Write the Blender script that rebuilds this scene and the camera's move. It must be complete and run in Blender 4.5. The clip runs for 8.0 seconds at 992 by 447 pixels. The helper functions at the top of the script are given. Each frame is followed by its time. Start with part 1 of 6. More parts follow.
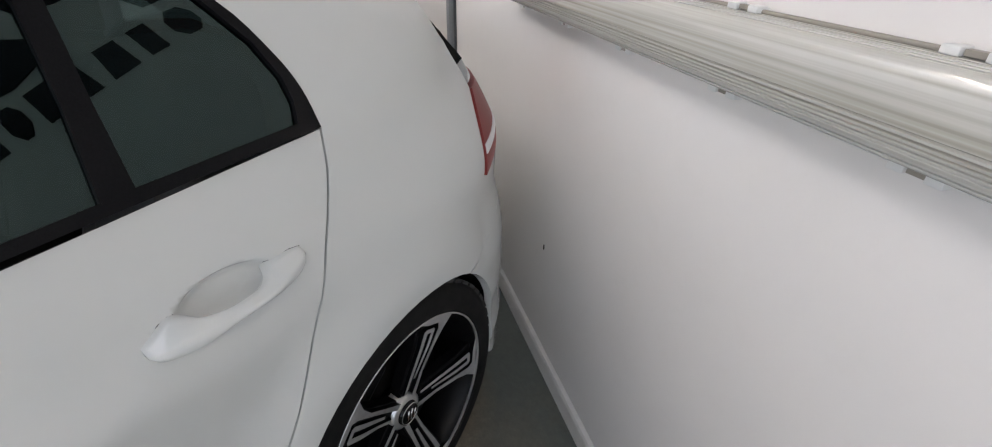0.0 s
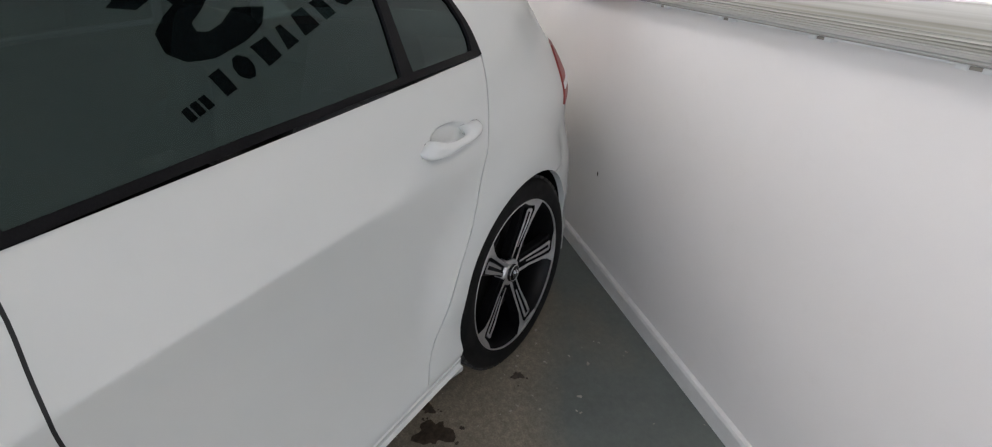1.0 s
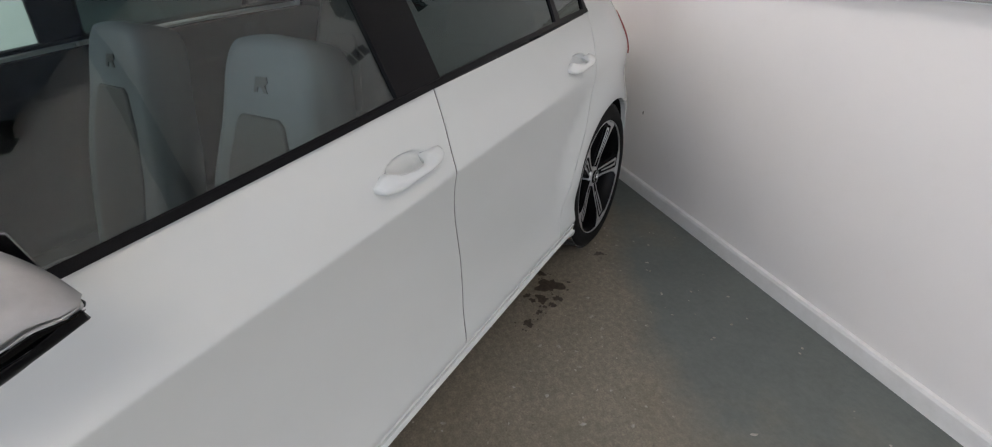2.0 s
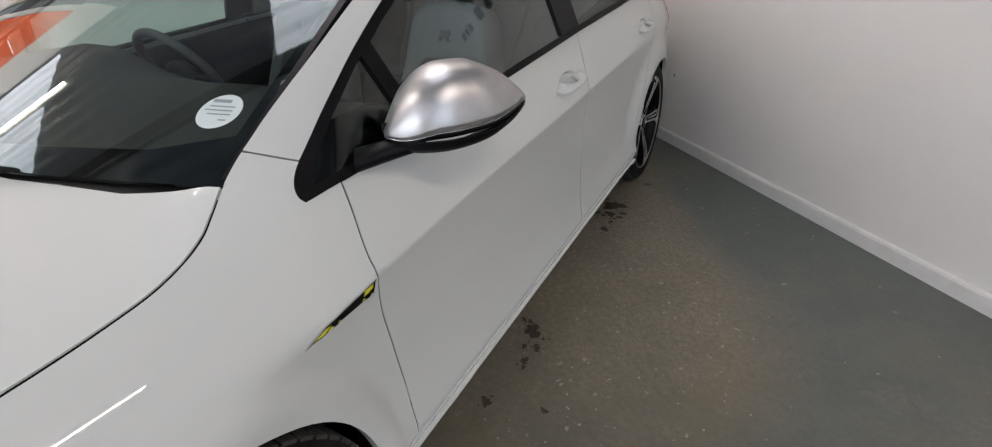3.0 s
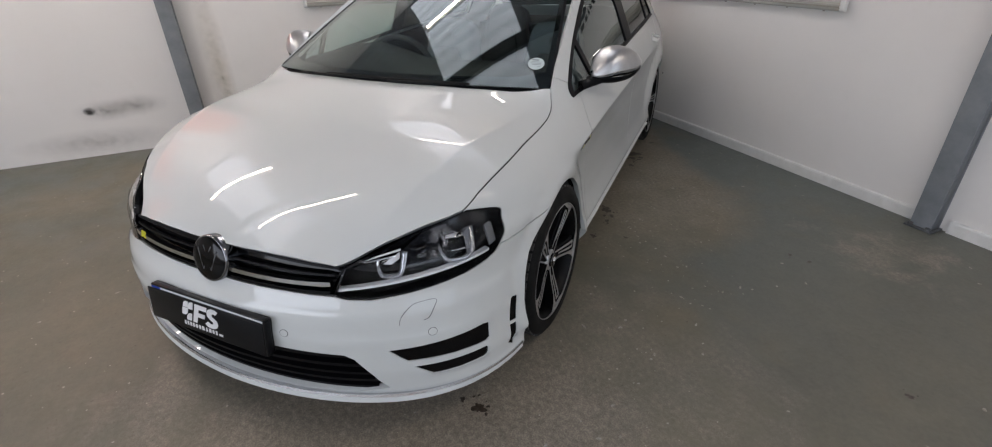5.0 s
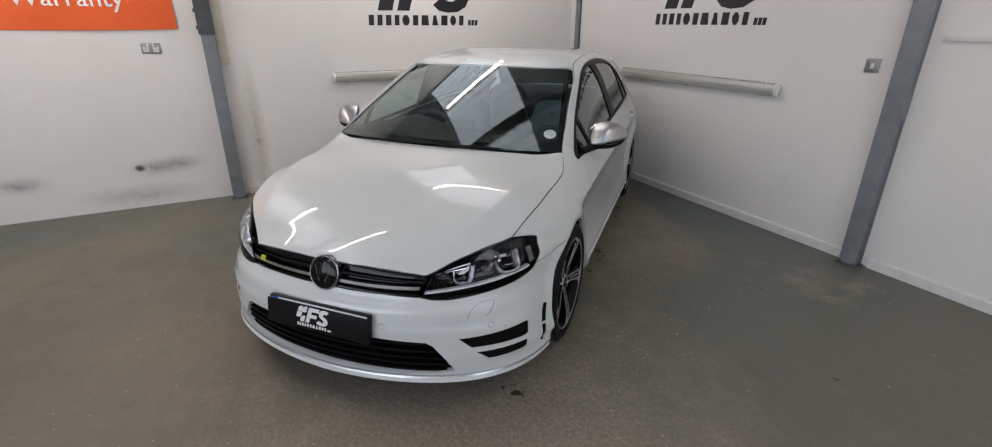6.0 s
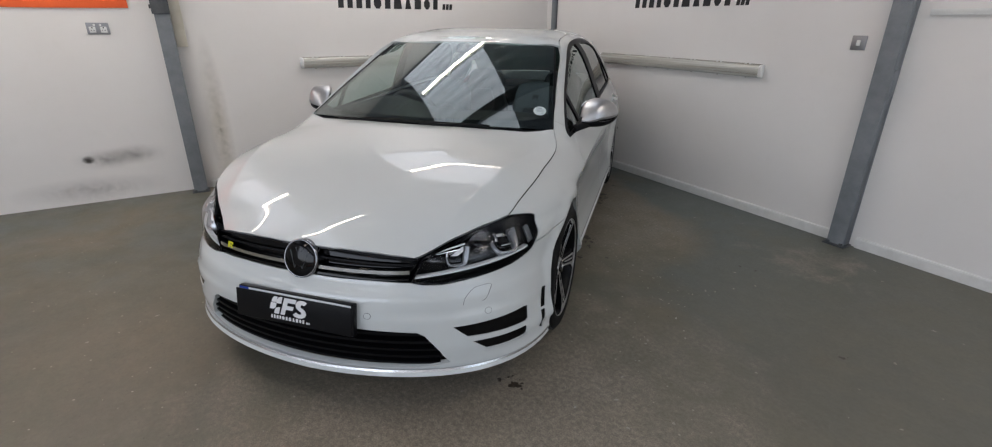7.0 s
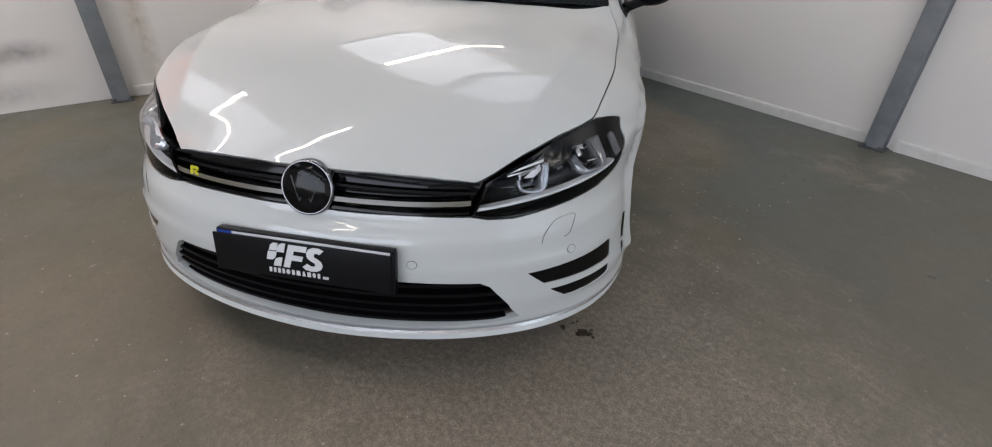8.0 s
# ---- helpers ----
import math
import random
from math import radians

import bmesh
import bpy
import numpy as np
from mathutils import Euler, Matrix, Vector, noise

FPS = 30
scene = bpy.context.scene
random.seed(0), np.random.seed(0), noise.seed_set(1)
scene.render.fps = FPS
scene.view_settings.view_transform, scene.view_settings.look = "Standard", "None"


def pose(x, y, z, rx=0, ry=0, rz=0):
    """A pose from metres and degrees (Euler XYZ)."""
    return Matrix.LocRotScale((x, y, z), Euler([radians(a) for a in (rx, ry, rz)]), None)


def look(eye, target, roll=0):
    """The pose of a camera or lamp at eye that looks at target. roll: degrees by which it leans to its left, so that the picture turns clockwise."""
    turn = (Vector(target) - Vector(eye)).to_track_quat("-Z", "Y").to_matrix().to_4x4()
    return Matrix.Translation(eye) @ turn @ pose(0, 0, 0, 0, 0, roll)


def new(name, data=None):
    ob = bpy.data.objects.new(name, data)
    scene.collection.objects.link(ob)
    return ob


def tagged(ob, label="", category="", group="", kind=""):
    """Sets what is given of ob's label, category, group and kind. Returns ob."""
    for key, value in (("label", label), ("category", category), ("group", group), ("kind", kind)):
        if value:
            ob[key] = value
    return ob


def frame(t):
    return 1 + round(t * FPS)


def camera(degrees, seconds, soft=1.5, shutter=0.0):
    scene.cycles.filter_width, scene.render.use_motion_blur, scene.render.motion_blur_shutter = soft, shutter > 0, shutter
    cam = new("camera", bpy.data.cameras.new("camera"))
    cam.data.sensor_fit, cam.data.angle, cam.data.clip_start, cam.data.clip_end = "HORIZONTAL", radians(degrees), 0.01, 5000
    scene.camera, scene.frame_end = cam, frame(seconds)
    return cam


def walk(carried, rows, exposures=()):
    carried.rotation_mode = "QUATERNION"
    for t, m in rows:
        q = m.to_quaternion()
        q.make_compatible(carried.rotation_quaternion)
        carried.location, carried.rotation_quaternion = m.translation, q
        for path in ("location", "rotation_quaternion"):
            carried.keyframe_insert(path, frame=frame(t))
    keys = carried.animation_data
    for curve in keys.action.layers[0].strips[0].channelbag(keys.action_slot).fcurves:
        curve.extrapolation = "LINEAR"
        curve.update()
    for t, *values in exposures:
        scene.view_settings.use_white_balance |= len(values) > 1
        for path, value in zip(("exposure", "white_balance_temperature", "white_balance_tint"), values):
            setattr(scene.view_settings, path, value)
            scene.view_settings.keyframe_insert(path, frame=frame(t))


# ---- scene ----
cam = camera(89.9, 8.0, 1.1)
PATH = [
    (0, (2.507, -0.515, 1.265), (0.871, -0.003, 0.234), 1.4),
    (0.5, (2.764, -0.647, 1.261), (1.106, -0.194, 0.24), -0.5),
    (1, (2.991, -0.858, 1.249), (1.315, -0.411, 0.253), -1.1),
    (1.2, (3.071, -1.008, 1.235), (1.402, -0.53, 0.241), -1.8),
    (2.3, (3.683, -1.637, 1.264), (2.029, -1.142, 0.255), -2.3),
    (2.5, (3.767, -1.77, 1.257), (2.111, -1.275, 0.251), -2.6),
    (3, (3.992, -2.094, 1.273), (2.355, -1.561, 0.256), -2.8),
    (3.5, (4.273, -2.41, 1.307), (2.644, -1.852, 0.29), -2.4),
    (4, (4.468, -2.762, 1.315), (2.86, -2.13, 0.308), -1.7),
    (4.5, (4.726, -3.056, 1.333), (3.128, -2.383, 0.334), -1.1),
    (5, (5.005, -3.334, 1.465), (3.403, -2.627, 0.498), -1.3),
    (5.2, (5.085, -3.459, 1.515), (3.473, -2.698, 0.609), -0.6),
    (6.5, (5.543, -3.927, 1.63), (3.89, -3.059, 0.913), -0.4),
    (7, (5.276, -3.871, 1.468), (3.686, -2.916, 0.72), 0.4),
    (7.5, (4.968, -3.845, 1.325), (3.558, -2.819, 0.346), 2.3),
    (8, (4.644, -3.948, 1.257), (3.307, -2.903, 0.199), 1.8),
]
walk(cam, [(t, look(eye, target, roll)) for t, eye, target, roll in PATH], exposures=[(0.0, 0.42, 6350, 15), (1.2, 0.44, 6350, 15), (2.5, 0.36, 6500, 16), (3.0, 0.10, 6600, 16), (3.5, -0.08, 6750, 13), (4.5, -0.28, 6550, 16), (5.0, -0.28, 6500, 16), (6.5, -0.48, 6450, 13), (7.0, -0.42, 6400, 14), (7.5, -0.29, 6450, 15), (8.0, -0.27, 6500, 15)])

# ---- world and lights ----
world = bpy.data.worlds.new("world")
scene.world = world
world.use_nodes = True
wn = world.node_tree
sky = wn.nodes.new("ShaderNodeTexSky")
sky.sky_type, sky.sun_disc = "NISHITA", False
sky.sun_elevation, sky.sun_rotation = radians(38), radians(200)
wn.links.new(sky.outputs[0], wn.nodes["Background"].inputs[0])
wn.nodes["Background"].inputs[1].default_value = 0.12
ROOM_X, ROOM_Y, ROOM_Z = 9.0, -9.5, 3.12
SKYLIGHT_GLOW, TUBE_GLOW, DOOR_POWER = 1.9, 76.0, 50.0


def area(name, m, sx, sy, power, color):
    data = bpy.data.lights.new(name, "AREA")
    data.shape, data.size, data.size_y, data.energy, data.color = "RECTANGLE", sx, sy, power, color
    ob = new(name, data)
    ob.matrix_world = m
    return ob


# cool daylight from an unseen, assumed roller door in the east wall
area("door_daylight", look((ROOM_X - 0.02, -2.5, 1.45), (0, -2.5, 1.3)), 3.4, 2.7, DOOR_POWER, (0.78, 0.89, 1.0))
# fill added for the north wall, in a south opening that is unseen
area("south_fill", look((6.2, ROOM_Y + 0.02, 1.8), (6.2, 0, 1.5)), 5.0, 1.9, DOOR_POWER * 3.0, (0.82, 0.90, 1.0))

# ---- materials ----
def mat(name, color, rough=0.5, metal=0.0, **more):
    m = bpy.data.materials.new(name)
    m.use_nodes = True
    b = m.node_tree.nodes["Principled BSDF"]
    b.inputs["Base Color"].default_value = (*color, 1)
    b.inputs["Roughness"].default_value = rough
    b.inputs["Metallic"].default_value = metal
    for key, value in more.items():
        b.inputs[key.replace("_", " ")].default_value = value
    return m


def node(m, kind, **values):
    n = m.node_tree.nodes.new(kind)
    for key, value in values.items():
        n.inputs[key.replace("_", " ")].default_value = value
    return n


def coords(m, scale=(1, 1, 1)):
    t = node(m, "ShaderNodeTexCoord")
    p = node(m, "ShaderNodeMapping")
    p.inputs["Scale"].default_value = scale
    m.node_tree.links.new(t.outputs["Object"], p.inputs["Vector"])
    return p.outputs[0]


def noise_of(m, scale, detail=4, rough=0.6, stretch=(1, 1, 1), distortion=0.0):
    n = node(m, "ShaderNodeTexNoise", Scale=scale, Detail=detail, Roughness=rough, Distortion=distortion)
    m.node_tree.links.new(coords(m, stretch), n.inputs["Vector"])
    return n.outputs["Fac"]


def ramp(m, fac, stops):
    r = node(m, "ShaderNodeValToRGB")
    e = r.color_ramp.elements
    while len(e) < len(stops):
        e.new(0.5)
    for el, (pos, col) in zip(e, stops):
        el.position = pos
        el.color = (*col, 1) if len(col) == 3 else col
    m.node_tree.links.new(fac, r.inputs[0])
    return r.outputs[0]


def mix(m, fac, a, b):
    n = m.node_tree.nodes.new("ShaderNodeMix")
    n.data_type = "RGBA"
    for sock, v in ((n.inputs[0], fac), (n.inputs[6], a), (n.inputs[7], b)):
        if isinstance(v, (int, float)):
            sock.default_value = v
        elif isinstance(v, tuple):
            sock.default_value = (*v, 1)
        else:
            m.node_tree.links.new(v, sock)
    return n.outputs[2]


def maths(m, op, a, b=0.0, clamp=False):
    n = m.node_tree.nodes.new("ShaderNodeMath")
    n.operation, n.use_clamp = op, clamp
    for sock, v in ((n.inputs[0], a), (n.inputs[1], b)):
        if isinstance(v, (int, float)):
            sock.default_value = v
        else:
            m.node_tree.links.new(v, sock)
    return n.outputs[0]


def put(m, name, socket):
    m.node_tree.links.new(socket, m.node_tree.nodes["Principled BSDF"].inputs[name])
    return m


def bump(m, height, strength=0.2, distance=0.01):
    n = node(m, "ShaderNodeBump", Strength=strength, Distance=distance)
    m.node_tree.links.new(height, n.inputs["Height"])
    return put(m, "Normal", n.outputs[0])


def speckled(m, a, b, scale, lo=0.35, hi=0.65, stretch=(1, 1, 1), bumps=0.0, dist=0.004):
    """Colour that wanders between a and b with noise, with a light relief."""
    f = noise_of(m, scale, 6, 0.65, stretch)
    put(m, "Base Color", ramp(m, f, [(lo, a), (hi, b)]))
    if bumps:
        bump(m, f, bumps, dist)
    return m


PAINT = mat("white_paint", (0.67, 0.67, 0.65), 0.4, 0.0, Specular_IOR_Level=0.12, Coat_Weight=1.0, Coat_Roughness=0.012, Coat_IOR=1.45)
put(PAINT, "Base Color", ramp(PAINT, noise_of(PAINT, 3.0, 5), [(0.3, (0.635, 0.655, 0.640)), (0.7, (0.655, 0.675, 0.660))]))
GLOSS_BLACK = mat("gloss_black", (0.002, 0.002, 0.0025), 0.10, 0.0, Specular_IOR_Level=0.22)
TRIM = speckled(mat("black_trim", (0.004, 0.004, 0.005), 0.42, 0.0, Specular_IOR_Level=0.12), (0.003, 0.003, 0.004), (0.006, 0.006, 0.007), 400, bumps=0.15, dist=0.0004)
RUBBER = speckled(mat("tyre_rubber", (0.006, 0.006, 0.006), 0.7, 0.0, Specular_IOR_Level=0.18), (0.005, 0.005, 0.005), (0.011, 0.0105, 0.010), 30, bumps=0.1, dist=0.001)
DARK = mat("dark_cavity", (0.004, 0.004, 0.004), 0.8, 0.0, Specular_IOR_Level=0.1)
TREAD = speckled(mat("dusty_tread", (0.04, 0.039, 0.037), 0.8, 0.0, Specular_IOR_Level=0.3), (0.028, 0.027, 0.026), (0.055, 0.053, 0.05), 60, bumps=0.2, dist=0.001)
CHROME = mat("bright_chrome", (0.78, 0.78, 0.78), 0.12, 1.0)
# stands for the shade in narrow body gaps
GAP_SHADE = mat("gap_shade", (0.035, 0.036, 0.037), 0.7, 0.0, Specular_IOR_Level=0.2)
DARK_CHROME = mat("dark_chrome", (0.22, 0.22, 0.23), 0.15, 1.0)
SATIN = speckled(mat("satin_aluminium", (0.50, 0.50, 0.505), 0.40, 1.0), (0.47, 0.47, 0.475), (0.53, 0.53, 0.535), 30)
GUIDE = mat("light_guide_plastic", (0.30, 0.31, 0.33), 0.14, 0.6, Coat_Weight=0.8, Coat_Roughness=0.02)
LIP_SILVER = speckled(mat("silver_lip_paint", (0.72, 0.72, 0.73), 0.22, 0.85), (0.68, 0.68, 0.69), (0.76, 0.76, 0.77), 40)
BEZEL = mat("lamp_bezel", (0.007, 0.0075, 0.009), 0.10, 0.0, Specular_IOR_Level=0.5)
LAMP_STRIP = mat("silver_lamp_strip", (0.66, 0.67, 0.69), 0.25, 0.15, Coat_Weight=0.6, Coat_Roughness=0.05)
RIM_FACE = speckled(mat("machined_alloy", (0.56, 0.555, 0.55), 0.36, 0.75), (0.53, 0.525, 0.52), (0.59, 0.585, 0.58), 60)
RIM_BLACK = mat("black_alloy", (0.004, 0.004, 0.0045), 0.4, 0.0, Specular_IOR_Level=0.12)
DISC = mat("brake_steel", (0.035, 0.033, 0.03), 0.5, 1.0)
GLASS = mat("clear_glass", (0.62, 0.75, 0.725), 0.0, 0.0, Transmission_Weight=1.0, IOR=1.45)
TINT = mat("privacy_glass", (0.04, 0.065, 0.062), 0.0, 0.0, Transmission_Weight=1.0, IOR=1.5, Specular_Tint=(0.72, 1.0, 0.97, 1.0))
LENS = mat("lamp_lens", (0.98, 0.98, 0.98), 0.0, 0.0, Transmission_Weight=1.0, IOR=1.13)
RED_LENS = mat("red_lens", (0.24, 0.045, 0.040), 0.38, 0.0, Specular_IOR_Level=0.22)
SEAT_GREY = speckled(mat("seat_cloth", (0.12, 0.135, 0.15), 0.8), (0.105, 0.118, 0.132), (0.145, 0.16, 0.175), 220, bumps=0.3, dist=0.001)
SEAT_DARK = speckled(mat("seat_leather", (0.03, 0.03, 0.032), 0.5), (0.022, 0.022, 0.024), (0.04, 0.04, 0.042), 90, bumps=0.2, dist=0.001)
DASH = speckled(mat("dash_plastic", (0.012, 0.012, 0.013), 0.55, 0.0, Specular_IOR_Level=0.18), (0.010, 0.010, 0.0105), (0.017, 0.017, 0.018), 300, bumps=0.2, dist=0.0006)
PAPER = mat("white_paper", (0.58, 0.66, 0.66), 0.5)
PAPER_INK = mat("grey_ink", (0.22, 0.27, 0.29), 0.5)
YELLOW = mat("badge_yellow", (0.72, 0.70, 0.03), 0.3)
PLATE_BLACK = mat("plate_black", (0.006, 0.006, 0.007), 0.3, 0.0, Specular_IOR_Level=0.18)
VINYL_WHITE = mat("white_vinyl", (0.82, 0.82, 0.82), 0.4)
BLUE = mat("blue_strip", (0.01, 0.05, 0.35), 0.4)
VINYL_BLACK = mat("black_vinyl", (0.012, 0.012, 0.014), 0.38)

WALL = mat("painted_wall", (0.78, 0.755, 0.725), 0.6)
wf = noise_of(WALL, 0.9, 5, 0.6)
wg = noise_of(WALL, 9.0, 6, 0.7)
wc = ramp(WALL, wf, [(0.3, (0.765, 0.738, 0.708)), (0.7, (0.810, 0.783, 0.755))])
put(WALL, "Base Color", mix(WALL, ramp(WALL, wg, [(0.55, (0, 0, 0)), (0.85, (0.35,) * 3)]), wc, (0.71, 0.68, 0.63)))
bump(WALL, noise_of(WALL, 45, 5, 0.6), 0.12, 0.003)
BOARD = speckled(mat("skirting_paint", (0.72, 0.71, 0.69), 0.4), (0.68, 0.67, 0.64), (0.76, 0.75, 0.73), 14, bumps=0.1)
STEEL = speckled(mat("grey_steel_paint", (0.20, 0.215, 0.23), 0.45), (0.17, 0.185, 0.20), (0.235, 0.25, 0.265), 7, bumps=0.1)
STEEL_DARK = speckled(mat("dark_steel_paint", (0.07, 0.075, 0.08), 0.5), (0.055, 0.06, 0.065), (0.09, 0.095, 0.10), 12, bumps=0.15)
CREAM = speckled(mat("cream_paint", (0.68, 0.64, 0.54), 0.55), (0.62, 0.575, 0.47), (0.71, 0.675, 0.585), 5)
ORANGE = speckled(mat("banner_vinyl", (0.80, 0.11, 0.012), 0.45), (0.76, 0.10, 0.012), (0.83, 0.125, 0.015), 3)
METAL_PLATE = mat("socket_steel", (0.34, 0.34, 0.35), 0.38, 0.9)
WHITE_PLASTIC = speckled(mat("white_plastic", (0.74, 0.74, 0.72), 0.4), (0.70, 0.70, 0.68), (0.77, 0.77, 0.75), 20)
DIFFUSER = mat("prismatic_diffuser", (0.72, 0.72, 0.66), 0.22, 0.0, Transmission_Weight=0.25, Coat_Weight=0.5)
streaks = maths(DIFFUSER, "ADD", maths(DIFFUSER, "MULTIPLY", noise_of(DIFFUSER, 40, 5, 0.6, (0.02, 1, 1)), 0.55), maths(DIFFUSER, "MULTIPLY", noise_of(DIFFUSER, 190, 2, 0.5, (0.004, 1, 1)), 0.45))
put(DIFFUSER, "Base Color", ramp(DIFFUSER, streaks, [(0.34, (0.40, 0.38, 0.31)), (0.48, (0.60, 0.585, 0.52)), (0.62, (0.78, 0.775, 0.72))]))
RIM_SLOT_BROWN = speckled(mat("rim_slot_brown", (0.30, 0.27, 0.23), 0.5), (0.24, 0.215, 0.18), (0.36, 0.33, 0.285), 20, stretch=(0.1, 1, 1))
# dark tint for the cover's grooves, where its clear ribs look shaded
GROOVE_SHADE = speckled(mat("groove_shade", (0.08, 0.075, 0.065), 0.6), (0.055, 0.052, 0.045), (0.13, 0.12, 0.10), 30, stretch=(0.05, 1, 1))
SOOT = mat("soot", (0.03, 0.026, 0.022), 0.9)
ROOF_SHEET = speckled(mat("roof_sheet", (0.52, 0.53, 0.54), 0.5), (0.47, 0.48, 0.49), (0.57, 0.58, 0.59), 2)
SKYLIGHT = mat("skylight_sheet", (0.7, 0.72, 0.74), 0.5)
# glow stands for daylight; rib bands and dimmer random blotches are painted into it
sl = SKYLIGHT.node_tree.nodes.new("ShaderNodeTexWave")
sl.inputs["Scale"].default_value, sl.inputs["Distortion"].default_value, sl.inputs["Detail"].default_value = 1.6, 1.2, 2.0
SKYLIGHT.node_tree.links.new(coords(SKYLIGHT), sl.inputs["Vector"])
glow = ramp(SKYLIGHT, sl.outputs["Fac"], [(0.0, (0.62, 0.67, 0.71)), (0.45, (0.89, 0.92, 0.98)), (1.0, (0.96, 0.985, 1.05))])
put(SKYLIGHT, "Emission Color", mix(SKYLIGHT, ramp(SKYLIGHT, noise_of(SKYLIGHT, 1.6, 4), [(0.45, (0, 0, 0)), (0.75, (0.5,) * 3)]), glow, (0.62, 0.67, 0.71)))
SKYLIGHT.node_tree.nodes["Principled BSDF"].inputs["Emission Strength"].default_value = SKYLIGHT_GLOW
TUBE = mat("lit_tube", (0.9, 0.88, 0.8), 0.4)
TUBE.node_tree.nodes["Principled BSDF"].inputs["Emission Color"].default_value = (1.0, 0.90, 0.76, 1)
TUBE.node_tree.nodes["Principled BSDF"].inputs["Emission Strength"].default_value = TUBE_GLOW

# worn floor paint over brown concrete
FLOOR = mat("worn_floor", (0.2, 0.2, 0.18), 0.55)
sep = FLOOR.node_tree.nodes.new("ShaderNodeSeparateXYZ")
FLOOR.node_tree.links.new(coords(FLOOR), sep.inputs[0])
north = maths(FLOOR, "MULTIPLY", sep.outputs[1], -1.0)
F = lambda op, *a: maths(FLOOR, op, *a)
# how far the paint still holds from the north wall, widening towards the east
edge = F("MINIMUM", F("MAXIMUM", F("SUBTRACT", F("MULTIPLY", sep.outputs[0], 0.30), 0.27), F("SUBTRACT", F("MULTIPLY", sep.outputs[0], 1.05), 2.68)), 1.9)
big = noise_of(FLOOR, 0.9, 5, 0.55, distortion=0.4)
mid = noise_of(FLOOR, 3.6, 5, 0.6, distortion=0.3)
fine = noise_of(FLOOR, 48, 5, 0.65)
grit = noise_of(FLOOR, 170, 3, 0.6)


def near(x, y, reach, soft):
    """One at a spot of the floor, falling to nothing at reach + soft."""
    d = node(FLOOR, "ShaderNodeVectorMath")
    d.operation = "DISTANCE"
    d.inputs[1].default_value = (x, y, 0.0)
    FLOOR.node_tree.links.new(coords(FLOOR), d.inputs[0])
    ragged = maths(FLOOR, "ADD", d.outputs["Value"], maths(FLOOR, "MULTIPLY", maths(FLOOR, "SUBTRACT", mid, 0.5), 1.6))
    return maths(FLOOR, "DIVIDE", maths(FLOOR, "SUBTRACT", reach + soft, ragged), soft, True)


# paint holds along the north wall; it is worn to a thin brownish film where cars stand and people walk
spread = F("ADD", 4.5, F("MULTIPLY", F("MULTIPLY", F("SUBTRACT", sep.outputs[0], 2.2), 0.8, True), -3.6))
wear = F("ADD", F("MULTIPLY", F("MULTIPLY", F("SUBTRACT", north, edge), spread), 1.0, True), F("ADD", F("MULTIPLY", F("SUBTRACT", big, 0.5), 1.1), F("MULTIPLY", F("SUBTRACT", mid, 0.5), 0.9)))
# and again along the west wall, past the car
west = F("MULTIPLY", F("MULTIPLY", F("SUBTRACT", 2.6, sep.outputs[0]), 0.5, True), F("SUBTRACT", north, 3.0, True))
wear = F("SUBTRACT", wear, F("MULTIPLY", west, 0.45))
wear = ramp(FLOOR, wear, [(0.12, (0.04,) * 3), (0.78, (0.96,) * 3)])
green = ramp(FLOOR, mid, [(0.3, (0.098, 0.114, 0.106)), (0.7, (0.124, 0.140, 0.128))])
# more olive towards the east
green = mix(FLOOR, F("MULTIPLY", F("SUBTRACT", sep.outputs[0], 3.0), 0.7, True), green, ramp(FLOOR, mid, [(0.3, (0.112, 0.110, 0.088)), (0.7, (0.146, 0.138, 0.106))]))
film = ramp(FLOOR, big, [(0.34, (0.118, 0.116, 0.088)), (0.50, (0.145, 0.134, 0.096)), (0.66, (0.182, 0.157, 0.110))])
# bare, gritty concrete before the car and between it and the north wall
bare = F("MAXIMUM", near(2.15, -0.95, 0.45, 1.0), near(1.85, -0.55, 0.15, 0.40))
bare = F("MAXIMUM", F("MULTIPLY", F("MULTIPLY", bare, 0.68), wear), F("MAXIMUM", near(4.0, -3.2, 0.55, 0.8), F("MULTIPLY", near(3.80, -0.50, -0.02, 0.32), 0.8)))
sand = ramp(FLOOR, maths(FLOOR, "ADD", maths(FLOOR, "MULTIPLY", fine, 0.45), maths(FLOOR, "MULTIPLY", grit, 0.55)), [(0.37, (0.165, 0.140, 0.112)), (0.50, (0.265, 0.224, 0.178)), (0.63, (0.42, 0.355, 0.285))])
fcol = mix(FLOOR, maths(FLOOR, "MULTIPLY", bare, 0.70), mix(FLOOR, wear, green, film), sand)
# mottling, pale specks of grit and a few dark pits
shade = node(FLOOR, "ShaderNodeVectorMath")
shade.operation = "MULTIPLY"
FLOOR.node_tree.links.new(fcol, shade.inputs[0])
FLOOR.node_tree.links.new(ramp(FLOOR, maths(FLOOR, "ADD", maths(FLOOR, "MULTIPLY", fine, 0.45), maths(FLOOR, "MULTIPLY", noise_of(FLOOR, 9.0, 7, 0.75), 0.55)), [(0.34, (0.84,) * 3), (0.66, (1.15,) * 3)]), shade.inputs[1])
cells = node(FLOOR, "ShaderNodeTexVoronoi", Scale=34.0)
FLOOR.node_tree.links.new(coords(FLOOR), cells.inputs["Vector"])
pick = FLOOR.node_tree.nodes.new("ShaderNodeSeparateColor")
FLOOR.node_tree.links.new(cells.outputs["Color"], pick.inputs[0])
